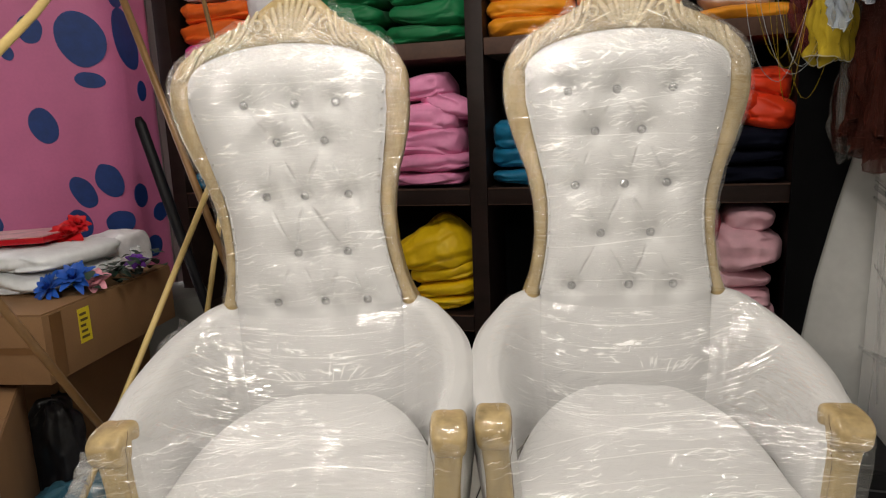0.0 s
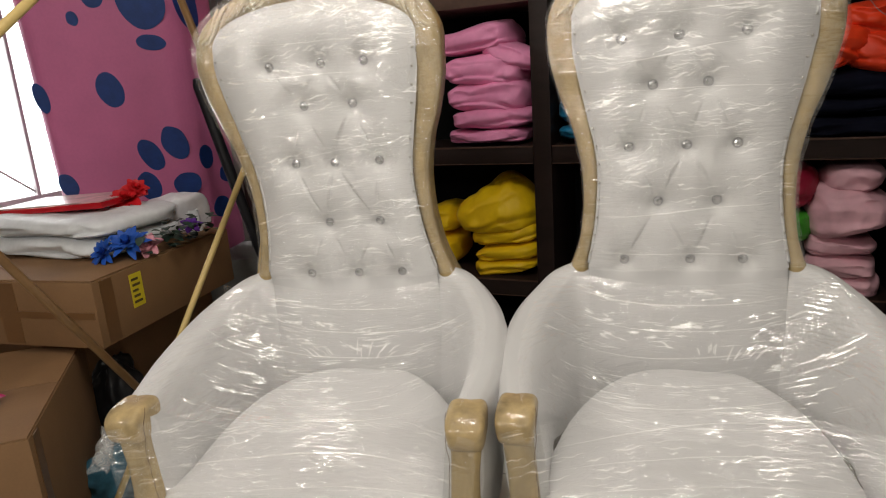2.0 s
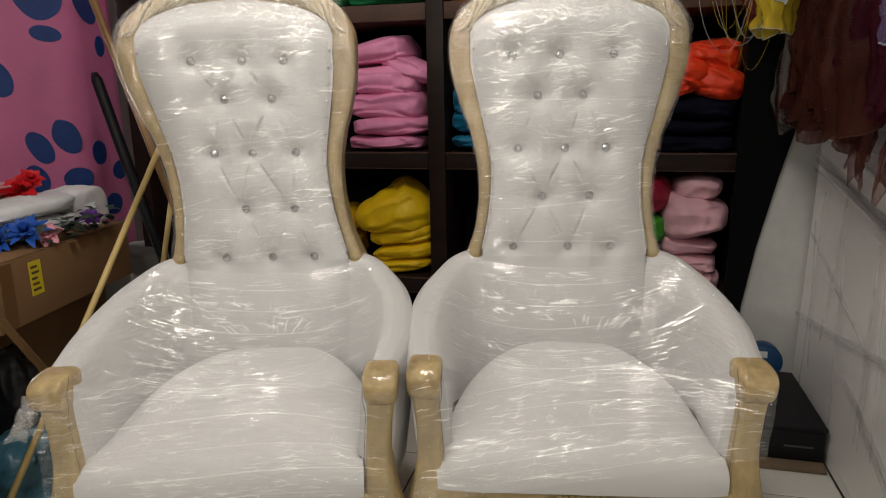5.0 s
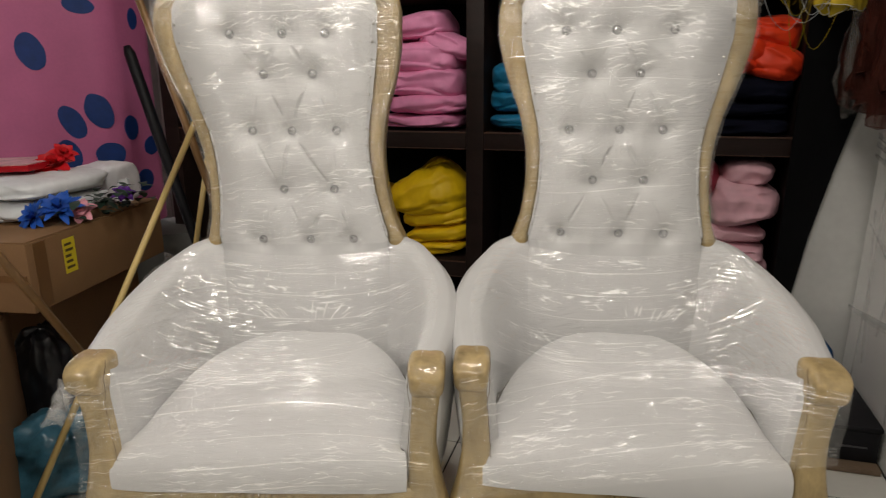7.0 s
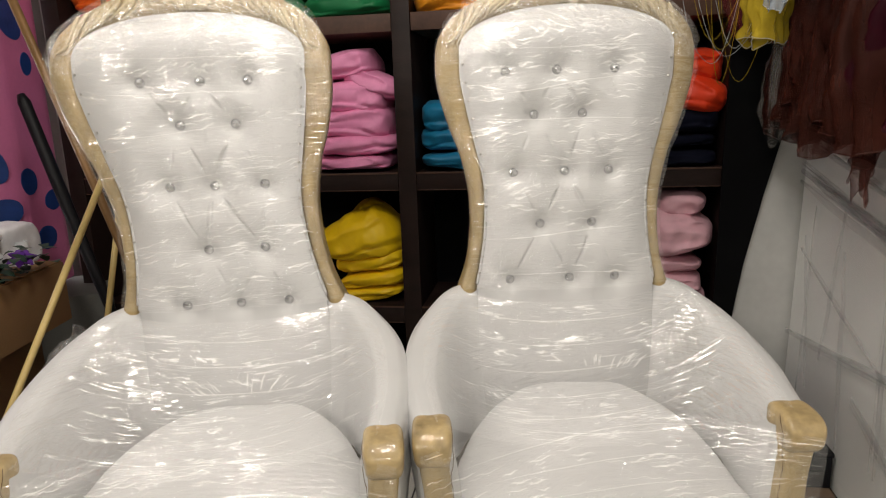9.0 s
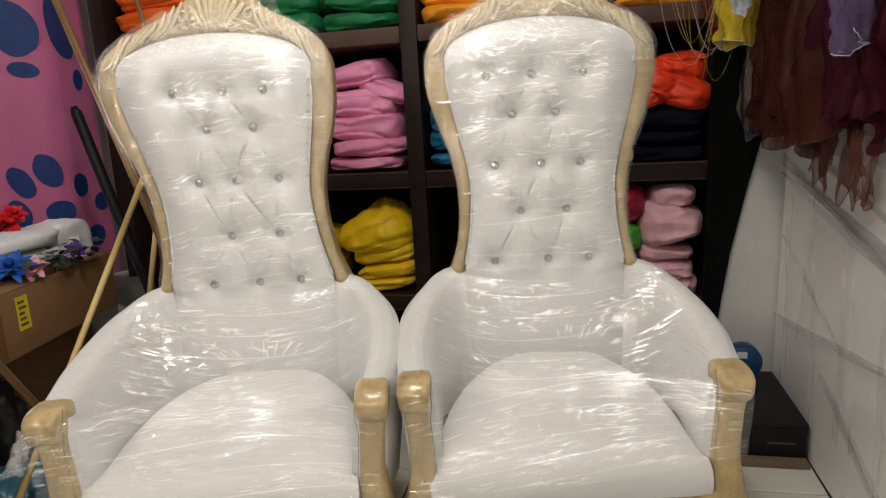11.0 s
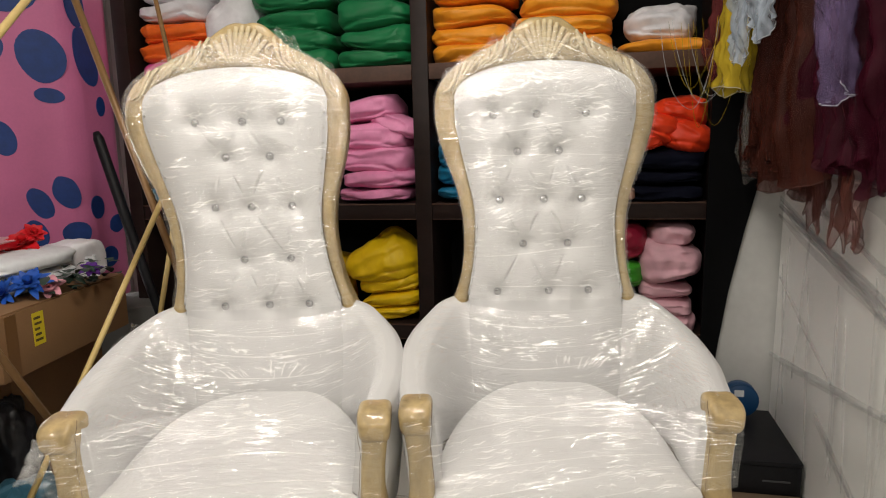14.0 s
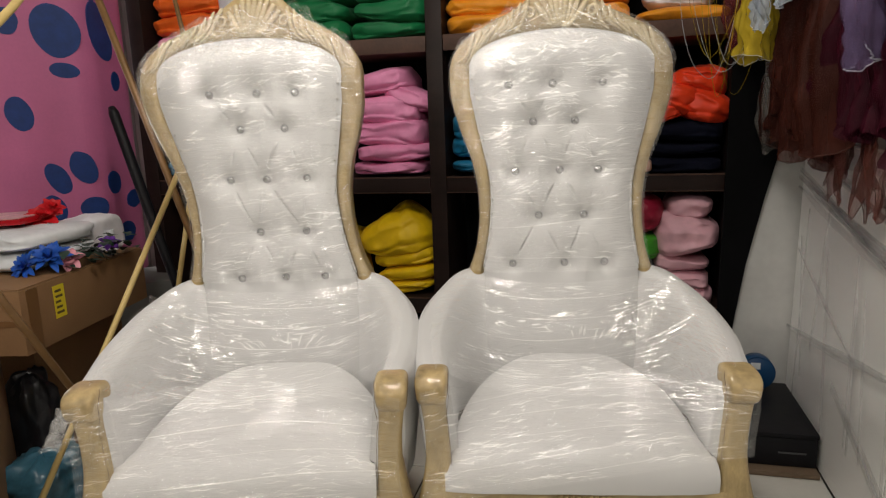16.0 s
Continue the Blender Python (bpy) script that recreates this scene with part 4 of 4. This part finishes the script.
# ---- cartons and what lies on them ----


def carton(m, w, d, h, label, seams=True):
    """Closed cardboard box: origin at the near right lower corner, w to the left, d to the back."""
    ob = thing("cardboard_box", m, label, "cardboard box", "cartons")
    part("body", box(-w, 0, 0, d, 0, h, 0.006), CARD, ob)
    part("flap", box(-w + 0.004, -0.004, 0.004, d / 2 - 0.002, h + 0.0005, h + 0.005, 0.001), CARD, ob)
    part("flap", box(-w + 0.004, -0.004, d / 2 + 0.002, d - 0.004, h + 0.0005, h + 0.005, 0.001), CARD, ob)
    if seams:
        part("tape", box(-w * 0.42, -w * 0.34, -0.002, 0.0, 0.01, h - 0.005), TAPE, ob, "brown parcel tape strip")
        part("tape", box(-w + 0.01, -0.01, -0.0022, 0.0, h * 0.45, h * 0.55), TAPE, ob, "brown parcel tape strip")
        part("tape", box(-0.001, 0.002, d * 0.04, d * 0.11, 0.01, h - 0.005), TAPE, ob, "brown parcel tape strip")
    return ob


c1 = carton(pose(-1.385, 1.67, 0.635, 0, 0, 8.6), 0.95, 0.78, 0.23, "brown cardboard carton with a yellow label")
lab = part("label", box(0.0, 0.0015, 0.165, 0.225, 0.085, 0.205), STICK, c1, "yellow printed paper label")
for i in range(5):
    part("print_bar", box(0.0015, 0.0022, 0.172 + 0.002 * (i % 2), 0.212 - 0.006 * (i % 3), 0.100 + i * 0.020, 0.109 + i * 0.020), INK, c1)
carton(pose(-1.64, 1.93, 0, 0, 0, 8.6), 0.8, 0.6, 0.63, "plain brown cardboard carton under another", False)
carton(pose(-1.12, 1.215, 0, 0, 0, 42), 0.80, 0.74, 0.605, "large brown cardboard carton on the floor")
TOWEL = cloth("white_towel", (0.74, 0.76, 0.78))
for i, (z, h) in enumerate(((0.871, 0.075), (0.944, 0.08))):
    o = folded("folded_towel", -2.28, -1.56 + 0.01 * i, z, h, 1.85, 0.46, TOWEL, "white folded towel lying on a carton", "towel", "white towels", 101.0 + i * 3, 0.05, 1)
o = folded("white_bag", -1.80, -1.60, 0.871, 0.14, 2.28, 0.2, C["white"], "crumpled white plastic bag on a carton", "bag", "", 107.0, 0.3)
REDP = material("red_glossy_card", (0.45, 0.008, 0.015), 0.25, var=0.1, bump=0.02)
PHOTO = material("printed_card", (0.55, 0.33, 0.33), 0.3, var=0.6, scale=14, fine=40, bump=0.02)
bro = thing("brochure", pose(-1.98, 2.10, 1.027, 0, -2, 14), "red brochure with a printed cover on towels", "brochure")
part("booklet", box(-0.25, 0.25, -0.15, 0.15, 0, 0.022, 0.003), REDP, bro)
part("cover", box(-0.24, 0.24, -0.14, 0.14, 0.0225, 0.0265), PHOTO, bro, "printed glossy cover")


def petals(name, m, mat, label, n, r, seed, cat="artificial flower", wide=0.30):
    """A silk flower head of overlapping cupped petals."""
    rng = random.Random(seed)
    ob = thing(name, m, label, cat, "silk flowers")
    for ringi in range(3):
        for k in range(n):
            a = 2 * math.pi * (k + 0.5 * ringi) / n + rng.uniform(-0.2, 0.2)
            up = radians(15 + 27 * ringi + rng.uniform(-8, 8))
            ln, wd = r * (1.0 - 0.2 * ringi), r * wide

            def leafy(u, v, a=a, up=up, ln=ln, wd=wd):
                t, q = v, (2 * u - 1) * math.sin(math.pi * min(1, 0.12 + 0.83 * v)) * wd
                rr, z = ln * t * math.cos(up), ln * t * math.sin(up) + 0.25 * q * q / wd - 0.2 * ln * t * t
                return rr * math.cos(a) - q * math.sin(a), rr * math.sin(a) + q * math.cos(a), z

            part("petal", mesh_of("petal", *grid(5, 6, leafy), mat), mat, ob)
    return ob


BLUEF, PINKF, PURPF, REDF, LEAF = (cloth("blue_petal", (0.015, 0.09, 0.45)), cloth("pink_petal", (0.75, 0.33, 0.40)), cloth("purple_petal", (0.13, 0.03, 0.30)), cloth("red_petal", (0.62, 0.008, 0.015)), cloth("dark_leaf", (0.018, 0.045, 0.03)))
petals("silk_flower", pose(-1.50, 1.93, 0.925, 30, 20), BLUEF, "blue silk flower lying beside white towels", 10, 0.085, 1, wide=0.17)
petals("silk_flower", pose(-1.56, 1.88, 0.90, 50, -10), BLUEF, "blue silk flower lying beside white towels", 10, 0.075, 2, wide=0.17)
petals("silk_flower", pose(-1.465, 1.985, 0.905, 35, 25), PINKF, "pale pink silk flower on a carton", 6, 0.062, 3)
petals("silk_flower", pose(-1.47, 2.21, 0.93, 20, 20), PURPF, "purple silk flower on a carton", 6, 0.05, 4)
petals("silk_flower", pose(-1.74, 2.16, 1.04, 25, 20), REDF, "red silk flower on a brochure", 7, 0.085, 5)
petals("silk_flower", pose(-1.72, 2.20, 1.08, 20, 40), REDF, "red silk flower on a brochure", 6, 0.055, 6)
petals("silk_flower", pose(-1.42, 1.30, 0.63, 10, 10), cloth("magenta_petal", (0.45, 0.015, 0.12)), "magenta silk flower lying on a carton", 7, 0.05, 7)
rng = random.Random(8)
sprig = thing("leaf_sprig", pose(-1.47, 2.10, 0.875), "dark green artificial leaves on a carton", "artificial leaves", "silk flowers")
for k in range(60):
    a, e = rng.uniform(0, 6.28), rng.uniform(-0.2, 0.7)
    p = Vector((rng.uniform(-0.09, 0.06), rng.uniform(-0.17, 0.20), rng.uniform(0.01, 0.08)))
    ln = rng.uniform(0.04, 0.075)

    def lf(u, v, p=p, a=a, e=e, ln=ln):
        q = (2 * u - 1) * 0.018 * math.sin(math.pi * min(1, 0.05 + 0.9 * v))
        r, z = ln * v * math.cos(e), ln * v * math.sin(e) - 0.02 * v * v + 8 * q * q
        return p.x + r * math.cos(a) - q * math.sin(a), p.y + r * math.sin(a) + q * math.cos(a), p.z + z

    part("leaf", mesh_of("leaf", *grid(4, 5, lf), LEAF), LEAF, sprig)
cup = tagged(part("paper_cup", mesh_of("paper_cup", *grid(20, 6, lambda u, v: ((0.034 - 0.012 * v) * math.cos(6.2832 * u), (0.034 - 0.012 * v) * math.sin(6.2832 * u), 0.09 * v), True), TOWEL), TOWEL), "small white upturned cup on a carton", "cup")
cup.location = (-1.60, 2.36, 0.871)

# ---- rods and tubes ----


def rod(name, pts, r, mat, label, cat):
    return tagged(part(name, mesh_of(name, *tube([Vector(p) for p in pts], r, 10), mat), mat), label, cat, "stand rods")


rod("stand_rod", [(-1.03, 2.12, 1.245), (-1.28, 1.369, 0.0)], 0.0105, GOLD, "pale gold wooden rod leaning behind the chair", "rod")
rod("stand_rod", [(-1.076, 2.30, 1.30), (-1.43, 2.30, 0.0)], 0.0105, GOLD, "pale gold wooden rod leaning behind the chair", "rod")
rod("stand_rod", [(-1.503, 2.2, 2.30), (-1.14, 2.2, 1.18), (-0.757, 2.2, 0.0)], 0.014, BROWN, "brown wooden rod leaning behind the chair", "rod")
rod("stand_rod", [(-1.235, 2.37, 2.38), (-0.835, 2.37, 0.0)], 0.009, BROWN, "thin brown rod standing behind the chair", "rod")
rod("stand_rod", [(-1.40, 2.12, 2.09), (-1.24, 1.80, 1.893), (-1.095, 1.53, 1.735), (-0.93, 1.10, 1.47), (-0.93, 1.10, 1.46)], 0.012, GOLD, "gold metal stand tube above the cartons", "rod")
rod("stand_rod", [(-0.93, 1.09, 1.475), (-0.96, 1.12, 1.17), (-1.09, 1.524, 0.616), (-1.24, 1.99, 0.0)], 0.011, BROWN, "bent brown metal stand tube beside the chair", "rod")
tube_b = rod("umbrella", [(-1.745, 2.65, 1.50), (-1.735, 2.65, 1.47), (-1.62, 2.65, 1.06), (-1.52, 2.65, 0.715), (-1.31, 2.65, 0.0)], [0.014, 0.024, 0.025, 0.022, 0.012], BLACKP, "closed black umbrella leaning on the pink prop", "umbrella")

# ---- bags on the floor ----


def crumpled(name, x, y, r, h, mat, label, cat, seed):
    def f(u, v):
        a, e = 2 * math.pi * u, math.pi * (v - 0.5)
        k = 1 + 0.35 * noise.noise((math.cos(a) * 1.6 + seed, math.sin(a) * 1.6, e * 1.4)) + 0.16 * noise.noise((math.cos(a) * 5, math.sin(a) * 5 + seed, e * 5))
        return r * k * math.cos(e) ** 0.7 * math.cos(a), r * k * math.cos(e) ** 0.7 * math.sin(a), max(0.0, h * (0.5 + 0.5 * math.sin(e)) * (0.8 + 0.25 * k))

    ob = part(name, mesh_of(name, *grid(48, 34, f, True), mat), mat)
    ob.location = (x, y, 0)
    return tagged(ob, label, cat)


TEALBAG = material("teal_plastic_bag", (0.04, 0.13, 0.19), 0.3, var=0.4, scale=12, bump=0.3)
BLACKBAG = material("black_plastic_bag", (0.015, 0.015, 0.018), 0.3, var=0.4, scale=12, bump=0.4)
GREYBAG = material("grey_crumpled_cloth", (0.16, 0.15, 0.14), 0.6, var=0.4, scale=10, bump=0.4)
crumpled("plastic_bag", -1.38, 1.66, 0.15, 0.27, TEALBAG, "crumpled teal plastic bag on the floor", "bag", 3.0)
crumpled("plastic_bag", -1.61, 1.86, 0.10, 0.46, BLACKBAG, "crumpled black plastic bag beside a carton", "bag", 9.0)
crumpled("cloth_heap", -1.17, 2.55, 0.22, 0.55, GREYBAG, "grey crumpled cloth heap behind the chair", "cloth heap", 15.0)
crumpled("plastic_bag", -1.10, 1.95, 0.12, 0.70, HAZY, "loose clear plastic bag behind an armrest", "bag", 21.0)

# ---- wrapped round-cornered panel by the wall ----
panel = thing("table_top", pose(1.345, 1.69, 0.005, 0, 1.0, 0), "white rounded table top wrapped in plastic film", "table top")
PW, PH, PR = 1.40, 1.24, 0.50


def rim_point(t, grow=0.0):
    """Point on the outline, t from 0 to 1, with wide near corners and small far ones: y and z."""
    a = 2 * math.pi * t
    r = PR if math.cos(a) < 0 else 0.04
    cy, cz = (r if math.cos(a) < 0 else PW - r), (r if math.sin(a) < 0 else PH - r)
    return cy + (r + grow) * math.cos(a), cz + (r + grow) * math.sin(a)


bm = bmesh.new()
front = [bm.verts.new((0, *rim_point((i + 0.5) / 72))) for i in range(72)]
rear = [bm.verts.new((0.045, *rim_point((i + 0.5) / 72))) for i in range(72)]
bm.faces.new(front)
bm.faces.new(rear[::-1])
for i in range(72):
    bm.faces.new((front[i], rear[i], rear[(i + 1) % 72], front[(i + 1) % 72]))
bmesh.ops.bevel(bm, geom=[e for e in bm.edges if e.is_manifold and e.calc_face_angle(0) > 1.2], offset=0.008, segments=2, affect="EDGES")
part("top", bm, PANELM, panel)
part("film_rim", mesh_of("film_rim", *grid(160, 8, lambda u, v: (lambda p, w: (-0.006 - 0.010 * math.sin(math.pi * v) - 0.003 * w, *p))(rim_point(0.25 + 0.5 * u, -0.004 - 0.075 * v), noise.noise((u * 60, v * 2, 1.0)))), HAZY), HAZY, panel, "bunched film round the rim")
part("film", mesh_of("film", *grid(90, 70, lambda u, v: (-0.010 - 0.008 * abs(noise.noise((u * 3 + v * 4, (v + u * 0.7) * 13, 2.0))), 0.05 + u * (PW - 0.10), 0.06 + v * (PH - 0.12))), FILM), FILM, panel, "clear plastic film over the panel")
rng = random.Random(17)
for k, (y0, z0, y1, z1, n, spread) in enumerate(((1.38, 1.09, 0.14, 0.87, 11, 0.045), (1.38, 0.43, 0.08, 0.61, 3, 0.010), (1.20, 1.19, 0.10, 0.98, 4, 0.03), (1.30, 0.78, 0.60, 0.56, 2, 0.01), (0.75, 0.40, 0.05, 0.16, 3, 0.03))):
    for j in range(n):
        o1, o2 = rng.uniform(-spread, spread), rng.uniform(-spread, spread)
        wd = rng.uniform(0.006, 0.022)
        bow = rng.uniform(-0.02, 0.012)

        def fold(u, v, o1=o1, o2=o2, wd=wd, bow=bow, y0=y0, y1=y1, z0=z0, z1=z1, k=k):
            w = wd * (0.5 + 0.5 * math.sin(math.pi * v)) * (2 * u - 1) + 0.006 * noise.noise((v * 7, k, u))
            return -0.020 - 0.004 * (1 - (2 * u - 1) ** 2), y0 + (y1 - y0) * v, z0 + o1 + (z1 + o2 - z0 - o1) * v + bow * math.sin(math.pi * v + k) + w

        part("film_fold", mesh_of("film_fold", *grid(4, 24, fold), HAZY), HAZY, panel)
for k in range(9):
    y0, z1, wd = rng.uniform(0.15, 1.25), rng.uniform(0.75, 1.05), rng.uniform(0.006, 0.02)
    lean, low = rng.uniform(-0.10, 0.16), rng.uniform(0.05, 0.45)

    def pleat(u, v, y0=y0, z1=z1, wd=wd, lean=lean, low=low, k=k):
        w = wd * math.sin(math.pi * (0.1 + 0.8 * v)) * (2 * u - 1)
        return -0.019 - 0.004 * (1 - (2 * u - 1) ** 2), y0 + lean * v + w + 0.008 * noise.noise((v * 5, k, 0.0)), low + (z1 - low) * v

    part("film_fold", mesh_of("film_fold", *grid(4, 18, pleat), HAZY), HAZY, panel)
tagcl = crumpled("tape_scrap", 0, 0, 0.022, 0.05, TOWEL, "crumpled white tape scrap", "", 31.0)
tagcl.parent = panel
tagcl.matrix_basis = pose(-0.03, 0.07, 0.60)

# ---- black box and blue tin ----
bx = thing("black_box", pose(0, 0, 0.022), "flat black box standing on a thin board", "box")
part("body", box(0.93, 1.33, 2.52, 3.04, 0, 0.118, 0.005), BLACKP, bx)
part("lid", box(0.926, 1.334, 2.516, 3.044, 0.120, 0.137, 0.004), BLACKP, bx, "matte black lid")
part("slot", box(1.19, 1.29, 2.5155, 2.5175, 0.055, 0.062), material("dark_grey_slot", (0.06, 0.06, 0.065), 0.4), bx)
tagged(part("thin_board", box(0.90, 1.33, 2.47, 3.06, 0.002, 0.021, 0.002), material("worn_board", (0.16, 0.11, 0.07), 0.7, var=0.3)), "thin worn brown board on the floor tiles", "board")
tin = thing("tin", pose(1.195, 2.99, 0.159 + 0.075), "round blue tin standing on the black box", "tin")
BLUET = material("blue_tin_paint", (0.008, 0.06, 0.17), 0.35, var=0.15, bump=0.03)


def disc(r, y0, y1, n=32, bev=0.006):
    prof = [(0.0, y0), (r - bev, y0), (r, y0 + bev), (r, y1 - bev), (r - bev, y1), (0.0, y1)]
    return grid(n, 6, lambda u, v: (lambda q: (q[0] * math.cos(6.28318 * u), q[1], q[0] * math.sin(6.28318 * u)))(prof[int(round(v * 5))]), True)


part("body", mesh_of("body", *disc(0.075, -0.03, 0.03), BLUET), BLUET, tin)
part("lid", mesh_of("lid", *disc(0.0755, -0.042, -0.031), BLUET), BLUET, tin)
part("label", box(-0.03, 0.01, -0.0435, -0.0415, 0.02, 0.05, 0.001), TOWEL, tin, "small white label")

# ---- sheer scarves on a rail beside the wall ----
rail = tagged(part("scarf_rail", mesh_of("scarf_rail", *tube([(1.2, 1.2, 2.42), (1.2, 3.3, 2.42)], 0.012, 10), BLACKP), BLACKP), "dark metal rail fixed along the tiled wall", "rail")
for y in (1.3, 3.2):
    part("bracket", box(1.2, 1.39, y - 0.012, y + 0.012, 2.41, 2.43, 0.003), BLACKP, rail)


def scarf(y0, y1, zb, mat, label, seed, x=1.2, pleats=5, depth=0.05, ragged=0.08, hem=None, taper=0.0, lobe=0.0):
    """A pleated sheer cloth hanging from the rail."""
    def f(u, v):
        z = 2.42 + (zb - 2.42) * v
        cut = ragged * (noise.noise((u * 6 + seed, seed, 0.3)) + 0.5 * noise.noise((u * 17, seed, 1.7))) * max(0, v - 0.6) / 0.4
        cut += lobe * abs(2 * u - 1) ** 2.5 * v * v
        sp = (0.55 + 0.45 * v) * (1 - taper * v * v)
        y = (y0 + y1) / 2 + (u - 0.5) * (y1 - y0) * sp + 0.03 * noise.noise((v * 3, u * 2, seed))
        xx = x + depth * math.sin(u * pleats * 6.283 + 2 * noise.noise((v * 2, seed, u * 2))) * (0.5 + 0.6 * v) + 0.05 * noise.noise((u * 3, v * 4, seed + 9)) + 0.03 * v * noise.noise((u * 11, v * 9, seed + 5)) + 0.016 * noise.noise((u * 26, v * 20, seed + 2))
        return xx, y, z + cut

    ob = thing("sheer_scarf", pose(0, 0, 0), label, "scarf", "hanging scarves")
    part("cloth", mesh_of("cloth", *grid(70, 50, f), mat), mat, ob)
    if hem:
        pts = [f(i / 60, 0.997) for i in range(61)]
        part("hem", mesh_of("hem", *tube(pts, 0.0011, 5), hem), hem, ob, "rolled hem")
    return ob


NETB = net_material("brown_net", (0.042, 0.0105, 0.0065), 0.18)
NETR = net_material("burgundy_net", (0.034, 0.003, 0.009), 0.10)
NETP = net_material("rose_net", (0.22, 0.075, 0.06), 0.5)
ORGW = net_material("white_organza", (0.45, 0.52, 0.60), 0.5)
ORGV = net_material("violet_organza", (0.14, 0.10, 0.20), 0.55)
ORGY = net_material("yellow_organza", (0.55, 0.40, 0.03), 0.40)
ORGR = net_material("red_organza", (0.14, 0.025, 0.025), 0.35)
ORGG = net_material("grey_organza", (0.25, 0.24, 0.22), 0.8)
HEMW, HEMD = cloth("white_hem", (0.45, 0.48, 0.50)), cloth("dark_hem", (0.05, 0.015, 0.01))
scarf(2.30, 2.95, 1.27, NETB, "brown net scarf hanging from the rail", 1.0, 1.20, 9, 0.06, 0.12, HEMD)
scarf(2.05, 2.70, 1.29, NETB, "brown net scarf hanging from the rail", 2.0, 1.17, 9, 0.05, 0.14, HEMD)
scarf(1.70, 2.20, 1.32, NETR, "burgundy net scarf hanging from the rail", 3.0, 1.20, 7, 0.05, 0.10)
scarf(1.25, 1.85, 1.29, NETR, "burgundy net scarf hanging from the rail", 4.0, 1.24, 7, 0.05, 0.10)
scarf(2.05, 2.26, 1.12, NETP, "rose net scarf with dark edges", 5.0, 1.30, 3, 0.02, 0.16, HEMD, 0.6)
scarf(2.34, 2.52, 1.10, NETP, "rose net scarf with dark edges", 6.0, 1.30, 2, 0.02, 0.16, HEMD, 0.6)
scarf(2.14, 2.44, 1.70, ORGW, "pale blue organza scarf with white hem", 7.0, 1.06, 1, 0.02, 0.015, HEMW, -0.2, 0.16)
scarf(2.48, 2.70, 1.66, ORGW, "pale blue organza scarf with white hem", 8.0, 1.06, 1, 0.03, 0.02, HEMW, 0.0, 0.14)
scarf(1.72, 1.84, 1.47, ORGV, "violet organza scarf with pale hem", 9.0, 1.12, 1, 0.02, 0.01, HEMW, 0.1, 0.05)
scarf(2.66, 2.88, 1.58, ORGY, "yellow organza scarf hanging from the rail", 10.0, 1.08, 2, 0.04, 0.05, HEMW)
scarf(2.90, 3.08, 1.62, ORGR, "dull red organza scarf hanging from the rail", 11.0, 1.06, 2, 0.04, 0.06)
scarf(2.68, 2.98, 1.24, ORGG, "grey sheer scarf hanging from the rail", 12.0, 1.20, 3, 0.05, 0.14)
threads = thing("thread_loops", pose(0, 0, 0), "loose yellow and white thread loops under the scarves", "threads")
rng = random.Random(5)
for k in range(9):
    x0, x1, zl = rng.uniform(0.80, 0.98), rng.uniform(1.0, 1.14), rng.uniform(1.46, 1.62)
    pts = [(x0 + (x1 - x0) * t, 2.86 + 0.03 * math.sin(5 * t + k), 1.86 - (1.86 - zl) * math.sin(math.pi * t) ** 0.7 + 0.02 * math.sin(9 * t + k)) for t in np.linspace(0, 1, 18)]
    mt = ORGY if k % 4 else HEMW
    part("loop", mesh_of("loop", *tube(pts, rng.uniform(0.0005, 0.0010), 5), mt), mt, threads)

# ---- film tails on the chair ----
tail = tagged(part("film_tail", mesh_of("film_tail", *grid(14, 24, lambda u, v: (-0.43 - 0.05 * v + 0.02 * math.sin(u * 9 + v * 5) - 0.03 * (u - 0.5) * (1 - v), -0.03 + 0.05 * (u - 0.5) + 0.015 * noise.noise((u * 5, v * 6, 1.0)), 0.70 - 0.11 * v + 0.02 * noise.noise((u * 4, v * 7, 2.0)))), HAZY), HAZY, chair_a), "loose gathered end of film")

# ---- tiles ----
tile = box(0.003, 0.497, 0.003, 0.497, -0.012, 0.0, 0.003, 1)
tme = bpy.data.meshes.new("tile")
tile.to_mesh(tme)
tile.free()
tme.materials.append(TILEF)
for i in range(10):
    for j in range(16):
        o = new("tile", tme)
        o.parent = floor
        o.location = (1.345 - 0.5 * (i + 1), 2.31 + 0.5 * (j - 10.5 + 0.5), 0)
wt = box(0.0, 0.012, 0.0015, 0.3985, 0.0015, 0.5985, 0.002, 1)
wme = bpy.data.meshes.new("wall_tile")
wt.to_mesh(wme)
wt.free()
wme.materials.append(TILEW)
for j in range(19):
    for k in range(5):
        o = new("wall_tile", wme)
        o.parent = wall_e
        o.location = (X1, -2.7 + 0.4 * j, 0.002 + 0.6 * k)
